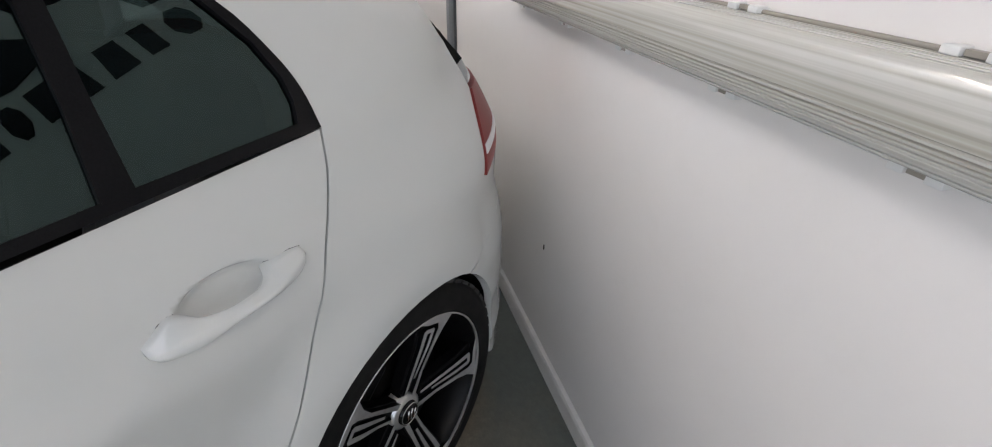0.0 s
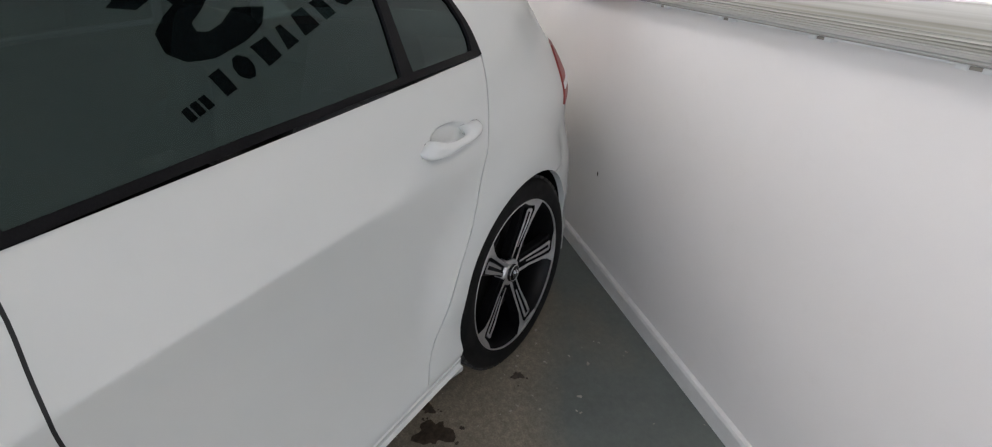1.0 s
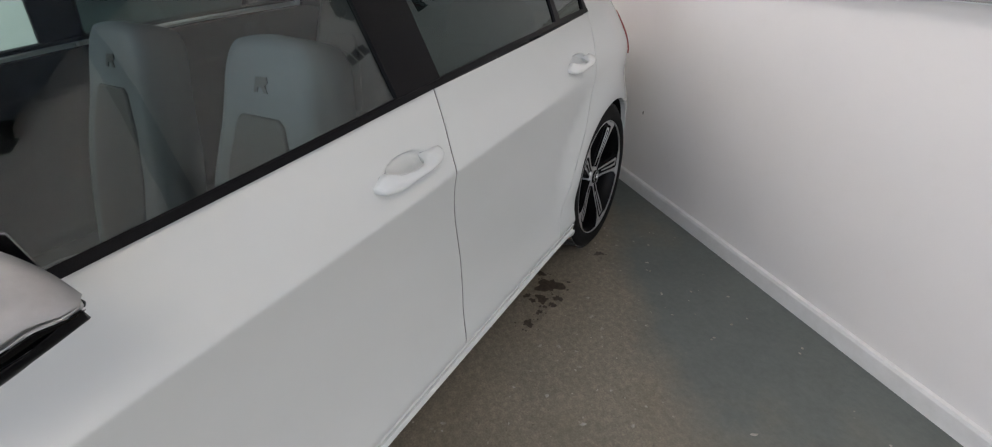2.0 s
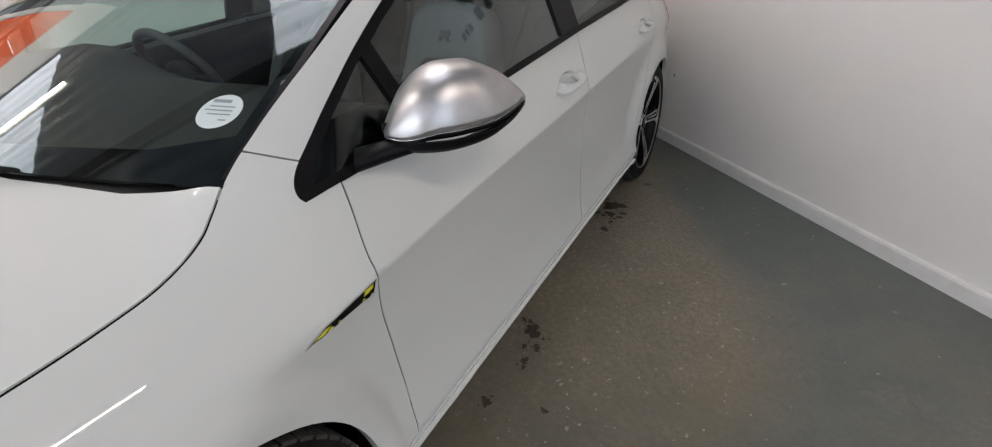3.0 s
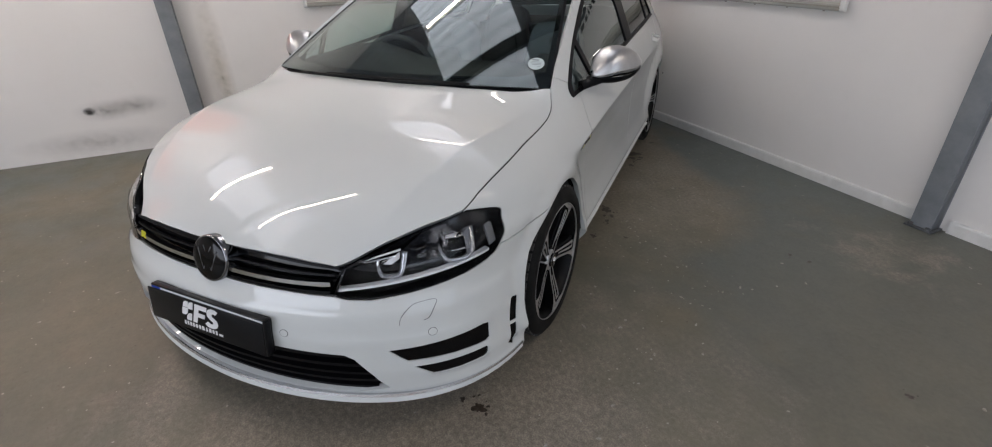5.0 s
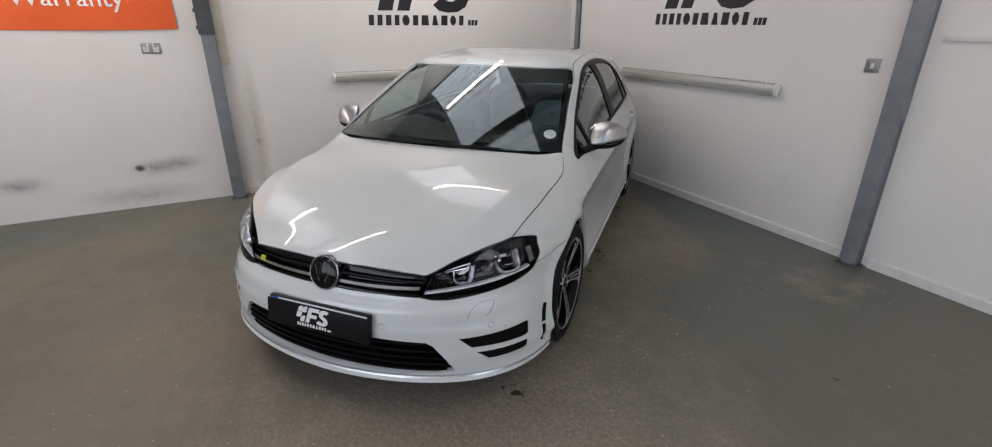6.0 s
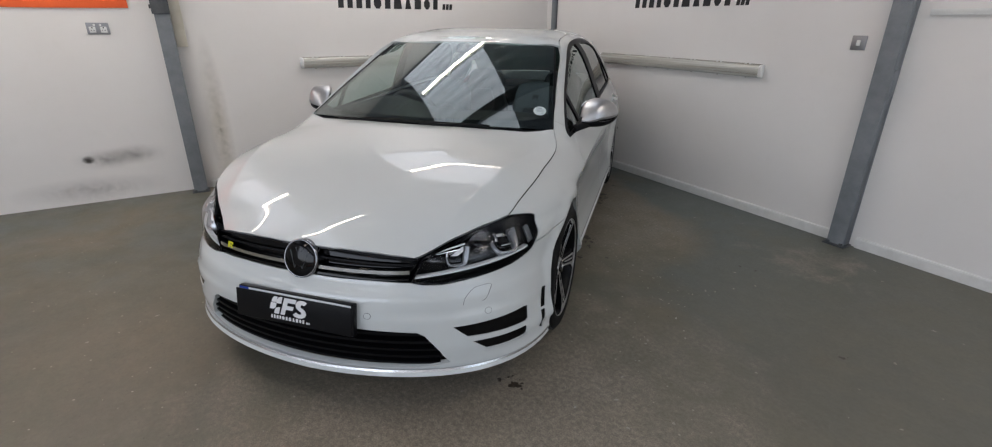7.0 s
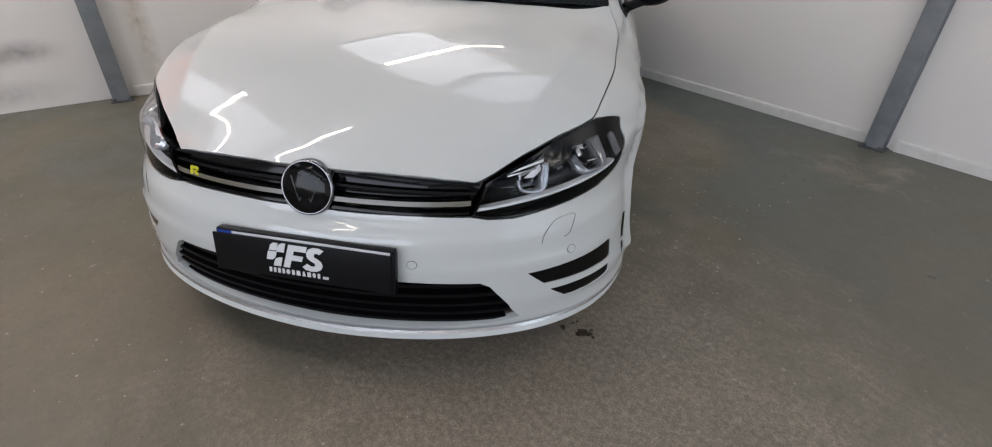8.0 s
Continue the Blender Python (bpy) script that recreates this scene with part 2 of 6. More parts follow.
dots = maths(FLOOR, "MULTIPLY", maths(FLOOR, "LESS_THAN", cells.outputs["Distance"], maths(FLOOR, "MULTIPLY", pick.outputs[1], 0.16)), maths(FLOOR, "GREATER_THAN", pick.outputs[0], 0.80))
dots = maths(FLOOR, "MULTIPLY", dots, maths(FLOOR, "MULTIPLY", wear, 0.8))
pits = maths(FLOOR, "MULTIPLY", ramp(FLOOR, noise_of(FLOOR, 60, 4, 0.7), [(0.30, (0.7,) * 3), (0.37, (0, 0, 0))]), wear)
put(FLOOR, "Base Color", mix(FLOOR, pits, mix(FLOOR, dots, shade.outputs[0], (0.46, 0.42, 0.36)), (0.060, 0.052, 0.042)))
put(FLOOR, "Roughness", ramp(FLOOR, mid, [(0.3, (0.40,) * 3), (0.7, (0.60,) * 3)]))
bump(FLOOR, maths(FLOOR, "ADD", fine, maths(FLOOR, "MULTIPLY", grit, 0.5)), 0.22, 0.005)
OIL = speckled(mat("oil_stain", (0.045, 0.034, 0.024), 0.4), (0.028, 0.021, 0.015), (0.075, 0.058, 0.042), 60)
CRUMB = speckled(mat("grit_crumb", (0.3, 0.28, 0.24), 0.8), (0.22, 0.20, 0.165), (0.42, 0.40, 0.36), 40)


def smudge(name, color, size, soft=1.0, strength=1.0):
    """A stain that fades out from its middle, for a thin sheet laid on a wall."""
    m = mat(name, color, 0.9)
    t = m.node_tree.nodes.new("ShaderNodeTexCoord")
    g = m.node_tree.nodes.new("ShaderNodeMapping")
    g.inputs["Scale"].default_value = (1 / size[0], 1 / size[1], 1)
    m.node_tree.links.new(t.outputs["Object"], g.inputs[0])
    d = m.node_tree.nodes.new("ShaderNodeVectorMath")
    d.operation = "LENGTH"
    m.node_tree.links.new(g.outputs[0], d.inputs[0])
    fade = maths(m, "SUBTRACT", 1.0, d.outputs["Value"], True)
    fade = maths(m, "POWER", fade, soft)
    n = noise_of(m, 14, 5, 0.7)
    n = ramp(m, n, [(0.3, (0.35,) * 3), (0.7, (1, 1, 1))])
    put(m, "Alpha", maths(m, "MULTIPLY", maths(m, "MULTIPLY", fade, n), strength, True))
    return m


SOOT_SPOT = smudge("soot_spot", (0.03, 0.027, 0.024), (0.045, 0.035), 0.7, 1.6)
SOOT_SMEAR = smudge("soot_smear", (0.20, 0.19, 0.175), (0.26, 0.10), 1.5, 0.7)
DAMP = smudge("damp_stain", (0.42, 0.36, 0.24), (0.10, 0.85), 1.0, 0.6)
SCUFF = smudge("grey_scuff", (0.34, 0.33, 0.31), (0.60, 0.12), 1.2, 0.5)

# ---- building helpers ----
from mathutils import geometry


def part(name, bm, material, parent=None, label="", smooth=True):
    me = bpy.data.meshes.new(name)
    bm.to_mesh(me)
    bm.free()
    for p in me.polygons:
        p.use_smooth = smooth
    me.materials.append(material)
    ob = new(name, me)
    ob.parent = parent
    return tagged(ob, label)


def box(bm, x0, y0, z0, x1, y1, z1, m=None, bevel=0.0):
    made = bmesh.ops.create_cube(bm, size=1.0)["verts"]
    mm = Matrix.Translation(((x0 + x1) / 2, (y0 + y1) / 2, (z0 + z1) / 2)) @ Matrix.Diagonal((abs(x1 - x0), abs(y1 - y0), abs(z1 - z0), 1))
    bmesh.ops.transform(bm, matrix=(m @ mm) if m else mm, verts=made)
    if bevel:
        edges = list({e for v in made for e in v.link_edges})
        bmesh.ops.bevel(bm, geom=edges, offset=bevel, segments=2, affect="EDGES", profile=0.6)
    return bm


def boxes(*args, bevel=0.0):
    bm = bmesh.new()
    for a in args:
        box(bm, *a, bevel=bevel)
    return bm


def tube(bm, pts, radius, sides=8, caps=True):
    """A round bar along points; radius may be a list."""
    pts = [Vector(p) for p in pts]
    rings = []
    for i, p in enumerate(pts):
        t = (pts[min(i + 1, len(pts) - 1)] - pts[max(i - 1, 0)]).normalized()
        a = t.cross(Vector((0, 0, 1)) if abs(t.z) < 0.9 else Vector((1, 0, 0))).normalized()
        b = t.cross(a)
        r = radius[i] if isinstance(radius, (list, tuple)) else radius
        rings.append([bm.verts.new(p + (a * math.cos(k * 2 * math.pi / sides) + b * math.sin(k * 2 * math.pi / sides)) * r) for k in range(sides)])
    for q, w in zip(rings, rings[1:]):
        for k in range(sides):
            bm.faces.new((q[k], w[k], w[(k + 1) % sides], q[(k + 1) % sides]))
    if caps:
        bm.faces.new(rings[0])
        bm.faces.new(rings[-1][::-1])
    return bm


def lathe(profile, n=64, closed=False):
    """Profile points (radius, x) turned about the x axis."""
    bm = bmesh.new()
    rings = [[bm.verts.new((x, r * math.cos(2 * math.pi * k / n), r * math.sin(2 * math.pi * k / n))) for k in range(n)] for r, x in profile]
    pairs = list(zip(rings, rings[1:])) + ([(rings[-1], rings[0])] if closed else [])
    for a, b in pairs:
        for k in range(n):
            bm.faces.new((a[k], a[(k + 1) % n], b[(k + 1) % n], b[k]))
    bmesh.ops.recalc_face_normals(bm, faces=bm.faces[:])
    return bm


def prism(bm, poly, z0, z1, m=None, bevel=0.0):
    """A flat polygon (x, y) with thickness z0..z1, placed by m."""
    m = m or Matrix()
    lo = [bm.verts.new(m @ Vector((x, y, z0))) for x, y in poly]
    hi = [bm.verts.new(m @ Vector((x, y, z1))) for x, y in poly]
    n = len(poly)
    faces = [bm.faces.new(lo[::-1]), bm.faces.new(hi)]
    faces += [bm.faces.new((lo[k], lo[(k + 1) % n], hi[(k + 1) % n], hi[k])) for k in range(n)]
    bmesh.ops.recalc_face_normals(bm, faces=faces)
    if bevel:
        bmesh.ops.bevel(bm, geom=[e for e in faces[1].edges], offset=bevel, segments=2, affect="EDGES", profile=0.6)
    return bm


def blob(bm, cx, cy, cz, rx, ry, rz, power=2.0, rings=12, sides=20, m=None):
    """A closed rounded lump (superellipsoid)."""
    def s(v, e):
        return math.copysign(abs(v) ** e, v)
    e = 2.0 / power
    m = m or Matrix()
    grid = []
    for i in range(1, rings):
        a = -math.pi / 2 + math.pi * i / rings
        grid.append([bm.verts.new(m @ Vector((cx + rx * s(math.cos(a), e) * s(math.cos(b), e), cy + ry * s(math.cos(a), e) * s(math.sin(b), e), cz + rz * s(math.sin(a), e))))
                     for b in (2 * math.pi * k / sides for k in range(sides))])
    top, bot = bm.verts.new(m @ Vector((cx, cy, cz + rz))), bm.verts.new(m @ Vector((cx, cy, cz - rz)))
    for a, b in zip(grid, grid[1:]):
        for k in range(sides):
            bm.faces.new((a[k], a[(k + 1) % sides], b[(k + 1) % sides], b[k]))
    for k in range(sides):
        bm.faces.new((grid[-1][k], grid[-1][(k + 1) % sides], top))
        bm.faces.new((grid[0][(k + 1) % sides], grid[0][k], bot))
    return bm


def curve(*tab):
    """A smooth function through (v, w) pairs (monotone cubic)."""
    xs, ys = [t[0] for t in tab], [t[1] for t in tab]
    n = len(xs)
    d = [(ys[i + 1] - ys[i]) / (xs[i + 1] - xs[i]) for i in range(n - 1)]
    s = [d[0]] + [0.0 if d[i - 1] * d[i] <= 0 else 2 * d[i - 1] * d[i] / (d[i - 1] + d[i]) for i in range(1, n - 1)] + [d[-1]]

    def f(v):
        if v <= xs[0]:
            return ys[0] + s[0] * (v - xs[0])
        if v >= xs[-1]:
            return ys[-1] + s[-1] * (v - xs[-1])
        i = 0
        while v > xs[i + 1]:
            i += 1
        h = xs[i + 1] - xs[i]
        t = (v - xs[i]) / h
        return (ys[i] * (1 + 2 * t) * (1 - t) ** 2 + s[i] * h * t * (1 - t) ** 2 + ys[i + 1] * t * t * (3 - 2 * t) + s[i + 1] * h * t * t * (t - 1))
    return f


def smoothstep(a, b, v):
    t = min(1.0, max(0.0, (v - a) / (b - a)))
    return t * t * (3 - 2 * t)


def spline(pts, n):
    """Points of a Catmull-Rom curve through pts, n per span."""
    out = []
    for i in range(len(pts) - 1):
        p0, p1, p2, p3 = (Vector(pts[max(0, min(len(pts) - 1, i + k))]) for k in (-1, 0, 1, 2))
        for k in range(n):
            t = k / n
            out.append(tuple(0.5 * ((2 * p1) + (p2 - p0) * t + (2 * p0 - 5 * p1 + 4 * p2 - p3) * t * t + (3 * p1 - p0 - 3 * p2 + p3) * t ** 3)))
    out.append(tuple(pts[-1]))
    return out


def resample(poly, step):
    out = []
    n = len(poly)
    for i in range(n):
        a, b = poly[i], poly[(i + 1) % n]
        k = max(1, math.ceil(math.hypot(b[0] - a[0], b[1] - a[1]) / step))
        out += [(a[0] + (b[0] - a[0]) * j / k, a[1] + (b[1] - a[1]) * j / k) for j in range(k)]
    return out


def inset(poly, gap):
    """Moves the sides of a polygon inwards by gap."""
    n = len(poly)
    area2 = sum(poly[i][0] * poly[(i + 1) % n][1] - poly[(i + 1) % n][0] * poly[i][1] for i in range(n))
    sign = 1 if area2 > 0 else -1
    out = []
    for i in range(n):
        p, a, b = Vector(poly[i]), Vector(poly[i - 1]), Vector(poly[(i + 1) % n])
        u, v = (p - a), (b - p)
        if u.length < 1e-9 or v.length < 1e-9:
            out.append(tuple(p))
            continue
        u.normalize(), v.normalize()
        nu, nv = Vector((-u.y, u.x)) * sign, Vector((-v.y, v.x)) * sign
        w = nu + nv
        if w.length < 0.3:
            w = nu
        w = w / max(0.4, w.length_squared / 2)
        out.append((p.x + w.x * gap, p.y + w.y * gap))
    return out


def inside(xs, ys, poly):
    p = np.array(poly)
    q = np.roll(p, -1, 0)
    res = np.zeros(xs.shape, bool)
    for (ax, ay), (bx, by) in zip(p, q):
        if ay != by:
            res ^= ((ay > ys) != (by > ys)) & (xs < (bx - ax) * (ys - ay) / (by - ay) + ax)
    return res


def sheet(outline, step, holes=(), extra=()):
    """Points and triangles that fill an outline (with holes) in the plane."""
    loops = [resample(outline, step * 0.7)] + [resample(h, step * 0.7) for h in holes]
    pts, edges = [], []
    for lp in loops:
        s = len(pts)
        pts += lp
        edges += [(s + i, s + (i + 1) % len(lp)) for i in range(len(lp))]
    b = np.array(pts)
    lo, hi = b.min(0), b.max(0)
    gx, gy = np.meshgrid(np.arange(lo[0] + step / 2, hi[0], step), np.arange(lo[1] + step / 2, hi[1], step))
    g = np.concatenate([np.stack([gx.ravel(), gy.ravel()], 1)] + ([np.array(extra, float)] if len(extra) else []))
    ok = inside(g[:, 0], g[:, 1], loops[0])
    for h in loops[1:]:
        ok &= ~inside(g[:, 0], g[:, 1], h)
    g = g[ok]
    if len(g):
        near = np.full(len(g), 9.0)
        for k in range(0, len(b), 400):
            near = np.minimum(near, np.hypot(g[:, None, 0] - b[None, k:k + 400, 0], g[:, None, 1] - b[None, k:k + 400, 1]).min(1))
        g = g[near > step * 0.3]
    allp = [Vector(p) for p in pts] + [Vector(p) for p in g]
    v, _, f, *_ = geometry.delaunay_2d_cdt(allp, edges, [], 0, 1e-6)
    va = np.array([(p.x, p.y) for p in v])
    fa = np.array(f)
    c = va[fa].mean(1)
    ok = inside(c[:, 0], c[:, 1], loops[0])
    for h in loops[1:]:
        ok &= ~inside(c[:, 0], c[:, 1], h)
    fa = fa[ok]
    u, w = va[fa[:, 1]] - va[fa[:, 0]], va[fa[:, 2]] - va[fa[:, 0]]
    flip = (u[:, 0] * w[:, 1] - u[:, 1] * w[:, 0]) < 0
    fa[flip] = fa[flip][:, ::-1]
    return va, fa


def panel(name, outline, surf, material, parent, step=0.04, thick=0.012, gap=0.0, holes=(), extra=(), off=0.0, closed=False, flip=False, mirror=False, label="", roll=0.0012):
    """A thin shell over an outline in the plane of surf, which gives a point for (u, v). flip: its outer side is the other one. mirror: for the car's other flank."""
    if gap:
        outline = inset(resample(outline, 0.05), gap)
    va, fa = sheet(outline, step, holes, extra)
    e = 5e-4
    sgn = -1.0 if flip else 1.0
    pos, nor = [], []
    for u, v in va:
        p = surf(u, v)
        n = (surf(u + e, v) - surf(u - e, v)).cross(surf(u, v + e) - surf(u, v - e)) * sgn
        n = n.normalized() if n.length > 1e-14 else Vector((0, 0, 1))
        pos.append(p + n * off)
        nor.append(n)
    if flip:
        fa = fa[:, ::-1]
    count = {}
    for a, b, c in fa:
        for q in ((a, b), (b, c), (c, a)):
            count[q] = count.get(q, 0) + 1
    rim = [q for q in count if (q[1], q[0]) not in count]
    edge = {i for q in rim for i in q}
    pos = [p - n * roll if i in edge else p for i, (p, n) in enumerate(zip(pos, nor))]
    back = {}
    if closed:
        for i in range(len(pos)):
            back[i] = len(pos) + i
        pos2 = [p - n * thick for p, n in zip(pos, nor)]
    else:
        for i in sorted(edge):
            back[i] = len(pos) + len(back)
        pos2 = [pos[i] - nor[i] * thick for i in sorted(edge)]
    faces = [tuple(int(i) for i in t) for t in fa]
    front = len(faces)
    if closed:
        faces += [(back[t[2]], back[t[1]], back[t[0]]) for t in faces[:front]]
    rear = len(faces)
    faces += [(int(b), int(a), back[a], back[b]) for a, b in rim]
    pts = pos + pos2
    ln = nor + [-n for n in nor] if closed else nor
    if mirror:
        pts = [Vector((-p.x, p.y, p.z)) for p in pts]
        ln = [Vector((-n.x, n.y, n.z)) for n in ln]
        faces = [f[::-1] for f in faces]
    me = bpy.data.meshes.new(name)
    me.from_pydata([tuple(p) for p in pts], [], faces)
    me.polygons.foreach_set("use_smooth", [True] * len(faces))
    me.update()
    loops = []
    for k, p in enumerate(me.polygons):
        if k < rear:
            loops += [tuple(ln[i]) for i in p.vertices]
        else:
            loops += [tuple(p.normal)] * len(p.vertices)
    me.normals_split_custom_set(loops)
    me.materials.append(material)
    ob = new(name, me)
    ob.parent = parent
    return tagged(ob, label)


def both(name, outline, surf, material, parent, **k):
    """The same panel on both flanks of the car; the left one first."""
    par = parent if isinstance(parent, tuple) else (parent, parent)
    return panel(name, outline, surf, material, par[0], **k), panel(name, outline, surf, material, par[1], mirror=True, **k)


def thing(name, label, category, m=None, group="", kind=""):
    ob = new(name)
    if m:
        ob.matrix_world = m
    return tagged(ob, label, category, group, kind)

# ---- the room: corner of two white walls at the origin ----
def structure(name, bm, material, label, category, smooth=False):
    return tagged(part(name, bm, material, None, "", smooth), label, category, "", "structure")


structure("floor", boxes((-0.2, ROOM_Y - 0.2, -0.2, ROOM_X + 0.2, 0.2, 0.0)), FLOOR, "worn grey-green painted concrete floor with brown bare patches", "floor")
structure("wall_north", boxes((-0.2, 0.0, 0.0, ROOM_X + 0.2, 0.2, ROOM_Z)), WALL, "white painted workshop wall with scuffs", "wall")
structure("wall_west", boxes((-0.2, ROOM_Y, 0.0, 0.0, 0.0, ROOM_Z)), WALL, "white painted workshop wall with soot marks", "wall")
# the opening is made up to hold the south fill lamp
structure("wall_south", boxes((-0.2, ROOM_Y - 0.2, 0.0, 3.7, ROOM_Y, ROOM_Z), (8.7, ROOM_Y - 0.2, 0.0, ROOM_X + 0.2, ROOM_Y, ROOM_Z), (3.7, ROOM_Y - 0.2, 0.0, 8.7, ROOM_Y, 0.8), (3.7, ROOM_Y - 0.2, 2.8, 8.7, ROOM_Y, ROOM_Z)), WALL, "unseen white workshop wall with an opening added for fill light", "wall")
structure("wall_east", boxes((ROOM_X, ROOM_Y, 0.0, ROOM_X + 0.2, -4.3, ROOM_Z), (ROOM_X, -0.7, 0.0, ROOM_X + 0.2, 0.0, ROOM_Z), (ROOM_X, -4.3, 2.9, ROOM_X + 0.2, -0.7, ROOM_Z)),
          WALL, "unseen white workshop wall with an assumed open vehicle door", "wall")

# profiled roof sheets with translucent daylight bays and steel beams
# southern bay and eastern span are added out of sight for overhead light
BAYS = ((-2.65, -1.60), (-5.75, -4.70), (-8.60, -7.60))
SPANS = ((0.08, 2.00), (2.16, 3.00), (5.2, 8.2))
bm = bmesh.new()
ys_ = [ROOM_Y - 0.2] + [v for a, b in BAYS[::-1] for v in (a, b)] + [0.2]
xs_ = [-0.2] + [v for a, b in SPANS for v in (a, b)] + [ROOM_X + 0.2]
for i in range(len(xs_) - 1):
    for j in range(len(ys_) - 1):
        if i % 2 and j % 2:
            continue
        n = max(2, round((xs_[i + 1] - xs_[i]) / 0.1))
        row = []
        for k in range(n + 1):
            x = xs_[i] + (xs_[i + 1] - xs_[i]) * k / n
            z = ROOM_Z + (0.03 if k % 2 else 0.0)
            row.append((bm.verts.new((x, ys_[j], z)), bm.verts.new((x, ys_[j + 1], z))))
        for a, b in zip(row, row[1:]):
            bm.faces.new((a[0], a[1], b[1], b[0]))
bmesh.ops.solidify(bm, geom=bm.faces[:], thickness=0.02)
structure("ceiling", bm, ROOF_SHEET, "profiled grey metal roof sheets", "ceiling")
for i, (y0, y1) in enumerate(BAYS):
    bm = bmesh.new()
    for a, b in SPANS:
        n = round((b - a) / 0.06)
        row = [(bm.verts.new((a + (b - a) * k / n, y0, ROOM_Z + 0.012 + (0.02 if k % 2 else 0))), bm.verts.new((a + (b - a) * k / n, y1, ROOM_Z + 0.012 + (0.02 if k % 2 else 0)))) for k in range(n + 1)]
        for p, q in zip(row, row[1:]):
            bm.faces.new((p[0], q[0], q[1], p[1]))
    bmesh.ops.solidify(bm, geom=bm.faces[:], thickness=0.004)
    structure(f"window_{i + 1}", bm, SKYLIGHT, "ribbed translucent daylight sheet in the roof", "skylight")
for x in (2.08, 4.6, 7.0):
    structure("roof_beam", boxes((x - 0.05, ROOM_Y, ROOM_Z - 0.16, x + 0.05, 0.0, ROOM_Z - 0.148), (x - 0.006, ROOM_Y, ROOM_Z - 0.148, x + 0.006, 0.0, ROOM_Z - 0.012), (x - 0.05, ROOM_Y, ROOM_Z - 0.012, x + 0.05, 0.0, ROOM_Z - 0.002)),
              STEEL_DARK, "dark painted steel roof beam", "beam")


def ceiling_lamp(x, y, length):
    ob = thing("ceiling_light", "lit fluorescent strip light under the roof", "ceiling light", pose(x, y, ROOM_Z - 0.03), "ceiling lights")
    h = length / 2
    part("tray", boxes((-0.045, -h, -0.025, 0.045, h, 0.03), bevel=0.004), WHITE_PLASTIC, ob)
    bm = bmesh.new()
    tube(bm, [(0, -h + 0.02, -0.055), (0, h - 0.02, -0.055)], 0.019, 12)
    part("tube", bm, TUBE, ob, "glowing white tube")
    for q in (-1, 1):
        part("tube_holder", boxes((-0.02, q * h - 0.018, -0.075, 0.02, q * h + 0.018, -0.025), bevel=0.004), WHITE_PLASTIC, ob)


# the last two are added out of sight to brighten north wall and room
for x, y in ((1.0, -1.88), (0.85, -5.15), (2.42, -4.65), (4.4, -7.4), (5.0, -1.4)):
    ceiling_lamp(x, y, 1.5)

# skirting boards with a rounded top
def skirting(name, a, b, normal):
    prof = [(0.0, 0.0), (0.016, 0.0), (0.016, 0.062), (0.012, 0.072), (0.0, 0.076)]
    bm = bmesh.new()
    ring = [[bm.verts.new((p[0] + normal[0] * d, p[1] + normal[1] * d, z)) for d, z in prof] for p in (a, b)]
    for k in range(len(prof)):
        j = (k + 1) % len(prof)
        bm.faces.new((ring[0][k], ring[0][j], ring[1][j], ring[1][k]))
    bm.faces.new(ring[0])
    bm.faces.new(ring[1][::-1])
    bmesh.ops.recalc_face_normals(bm, faces=bm.faces[:])
    structure(name, bm, BOARD, "low white painted skirting board along the wall", "skirting")


skirting("baseboard", (0.22, -0.001), (3.65, -0.001), (0, -1))
skirting("baseboard", (3.82, -0.001), (ROOM_X, -0.001), (0, -1))
skirting("baseboard", (0.001, -3.86), (0.001, -0.1), (1, 0))

# steel columns standing proud of the walls
def column(x, y, face, label):
    """A steel stanchion against a wall; face: the way it looks."""
    m = Matrix.Translation((x, y, 0)) @ Matrix.Rotation({"s": 0.0, "e": math.pi / 2}[face], 4, "Z")
    ob = thing("steel_column", label, "column", m)
    part("flange", boxes((-0.055, -0.092, 0.008, 0.055, -0.080, ROOM_Z), bevel=0.002), STEEL, ob)
    part("flange", boxes((-0.055, -0.012, 0.008, 0.055, 0.0, ROOM_Z), bevel=0.002), STEEL, ob)
    part("web", boxes((-0.006, -0.080, 0.008, 0.006, -0.012, ROOM_Z)), STEEL, ob)
    part("side_plate", boxes((-0.053, -0.080, 0.01, -0.047, -0.012, ROOM_Z)), STEEL, ob)
    part("side_plate", boxes((0.047, -0.080, 0.01, 0.053, -0.012, ROOM_Z)), STEEL, ob)
    part("base_plate", boxes((-0.072, -0.115, 0.0, 0.072, -0.001, 0.010), bevel=0.002), STEEL_DARK, ob, "dark dirty base plate")
    for dx in (-0.045, 0.045):
        bm = bmesh.new()
        bmesh.ops.create_cone(bm, cap_ends=True, segments=6, radius1=0.013, radius2=0.013, depth=0.014, matrix=Matrix.Translation((dx, -0.102, 0.017)))
        part("bolt", bm, STEEL_DARK, ob, "", False)
    return ob


col_r = column(3.724, 0.0, "s", "grey painted steel column at the white wall")
part("joint_plate", boxes((0.054, -0.098, 1.05, 0.065, -0.03, 1.21), bevel=0.002), STEEL, col_r)
col_l = column(0.028, -3.957, "e", "grey steel column with a dark bracket higher up")
part("bracket", boxes((-0.067, -0.112, 1.52, 0.059, -0.012, 2.5), bevel=0.004), STEEL_DARK, col_l, "dark steel sleeve")
for z in (1.56, 1.70, 1.84, 1.98):
    part("bolt", boxes((-0.080, -0.075, z, -0.065, -0.045, z + 0.03), bevel=0.003), STEEL_DARK, col_l)
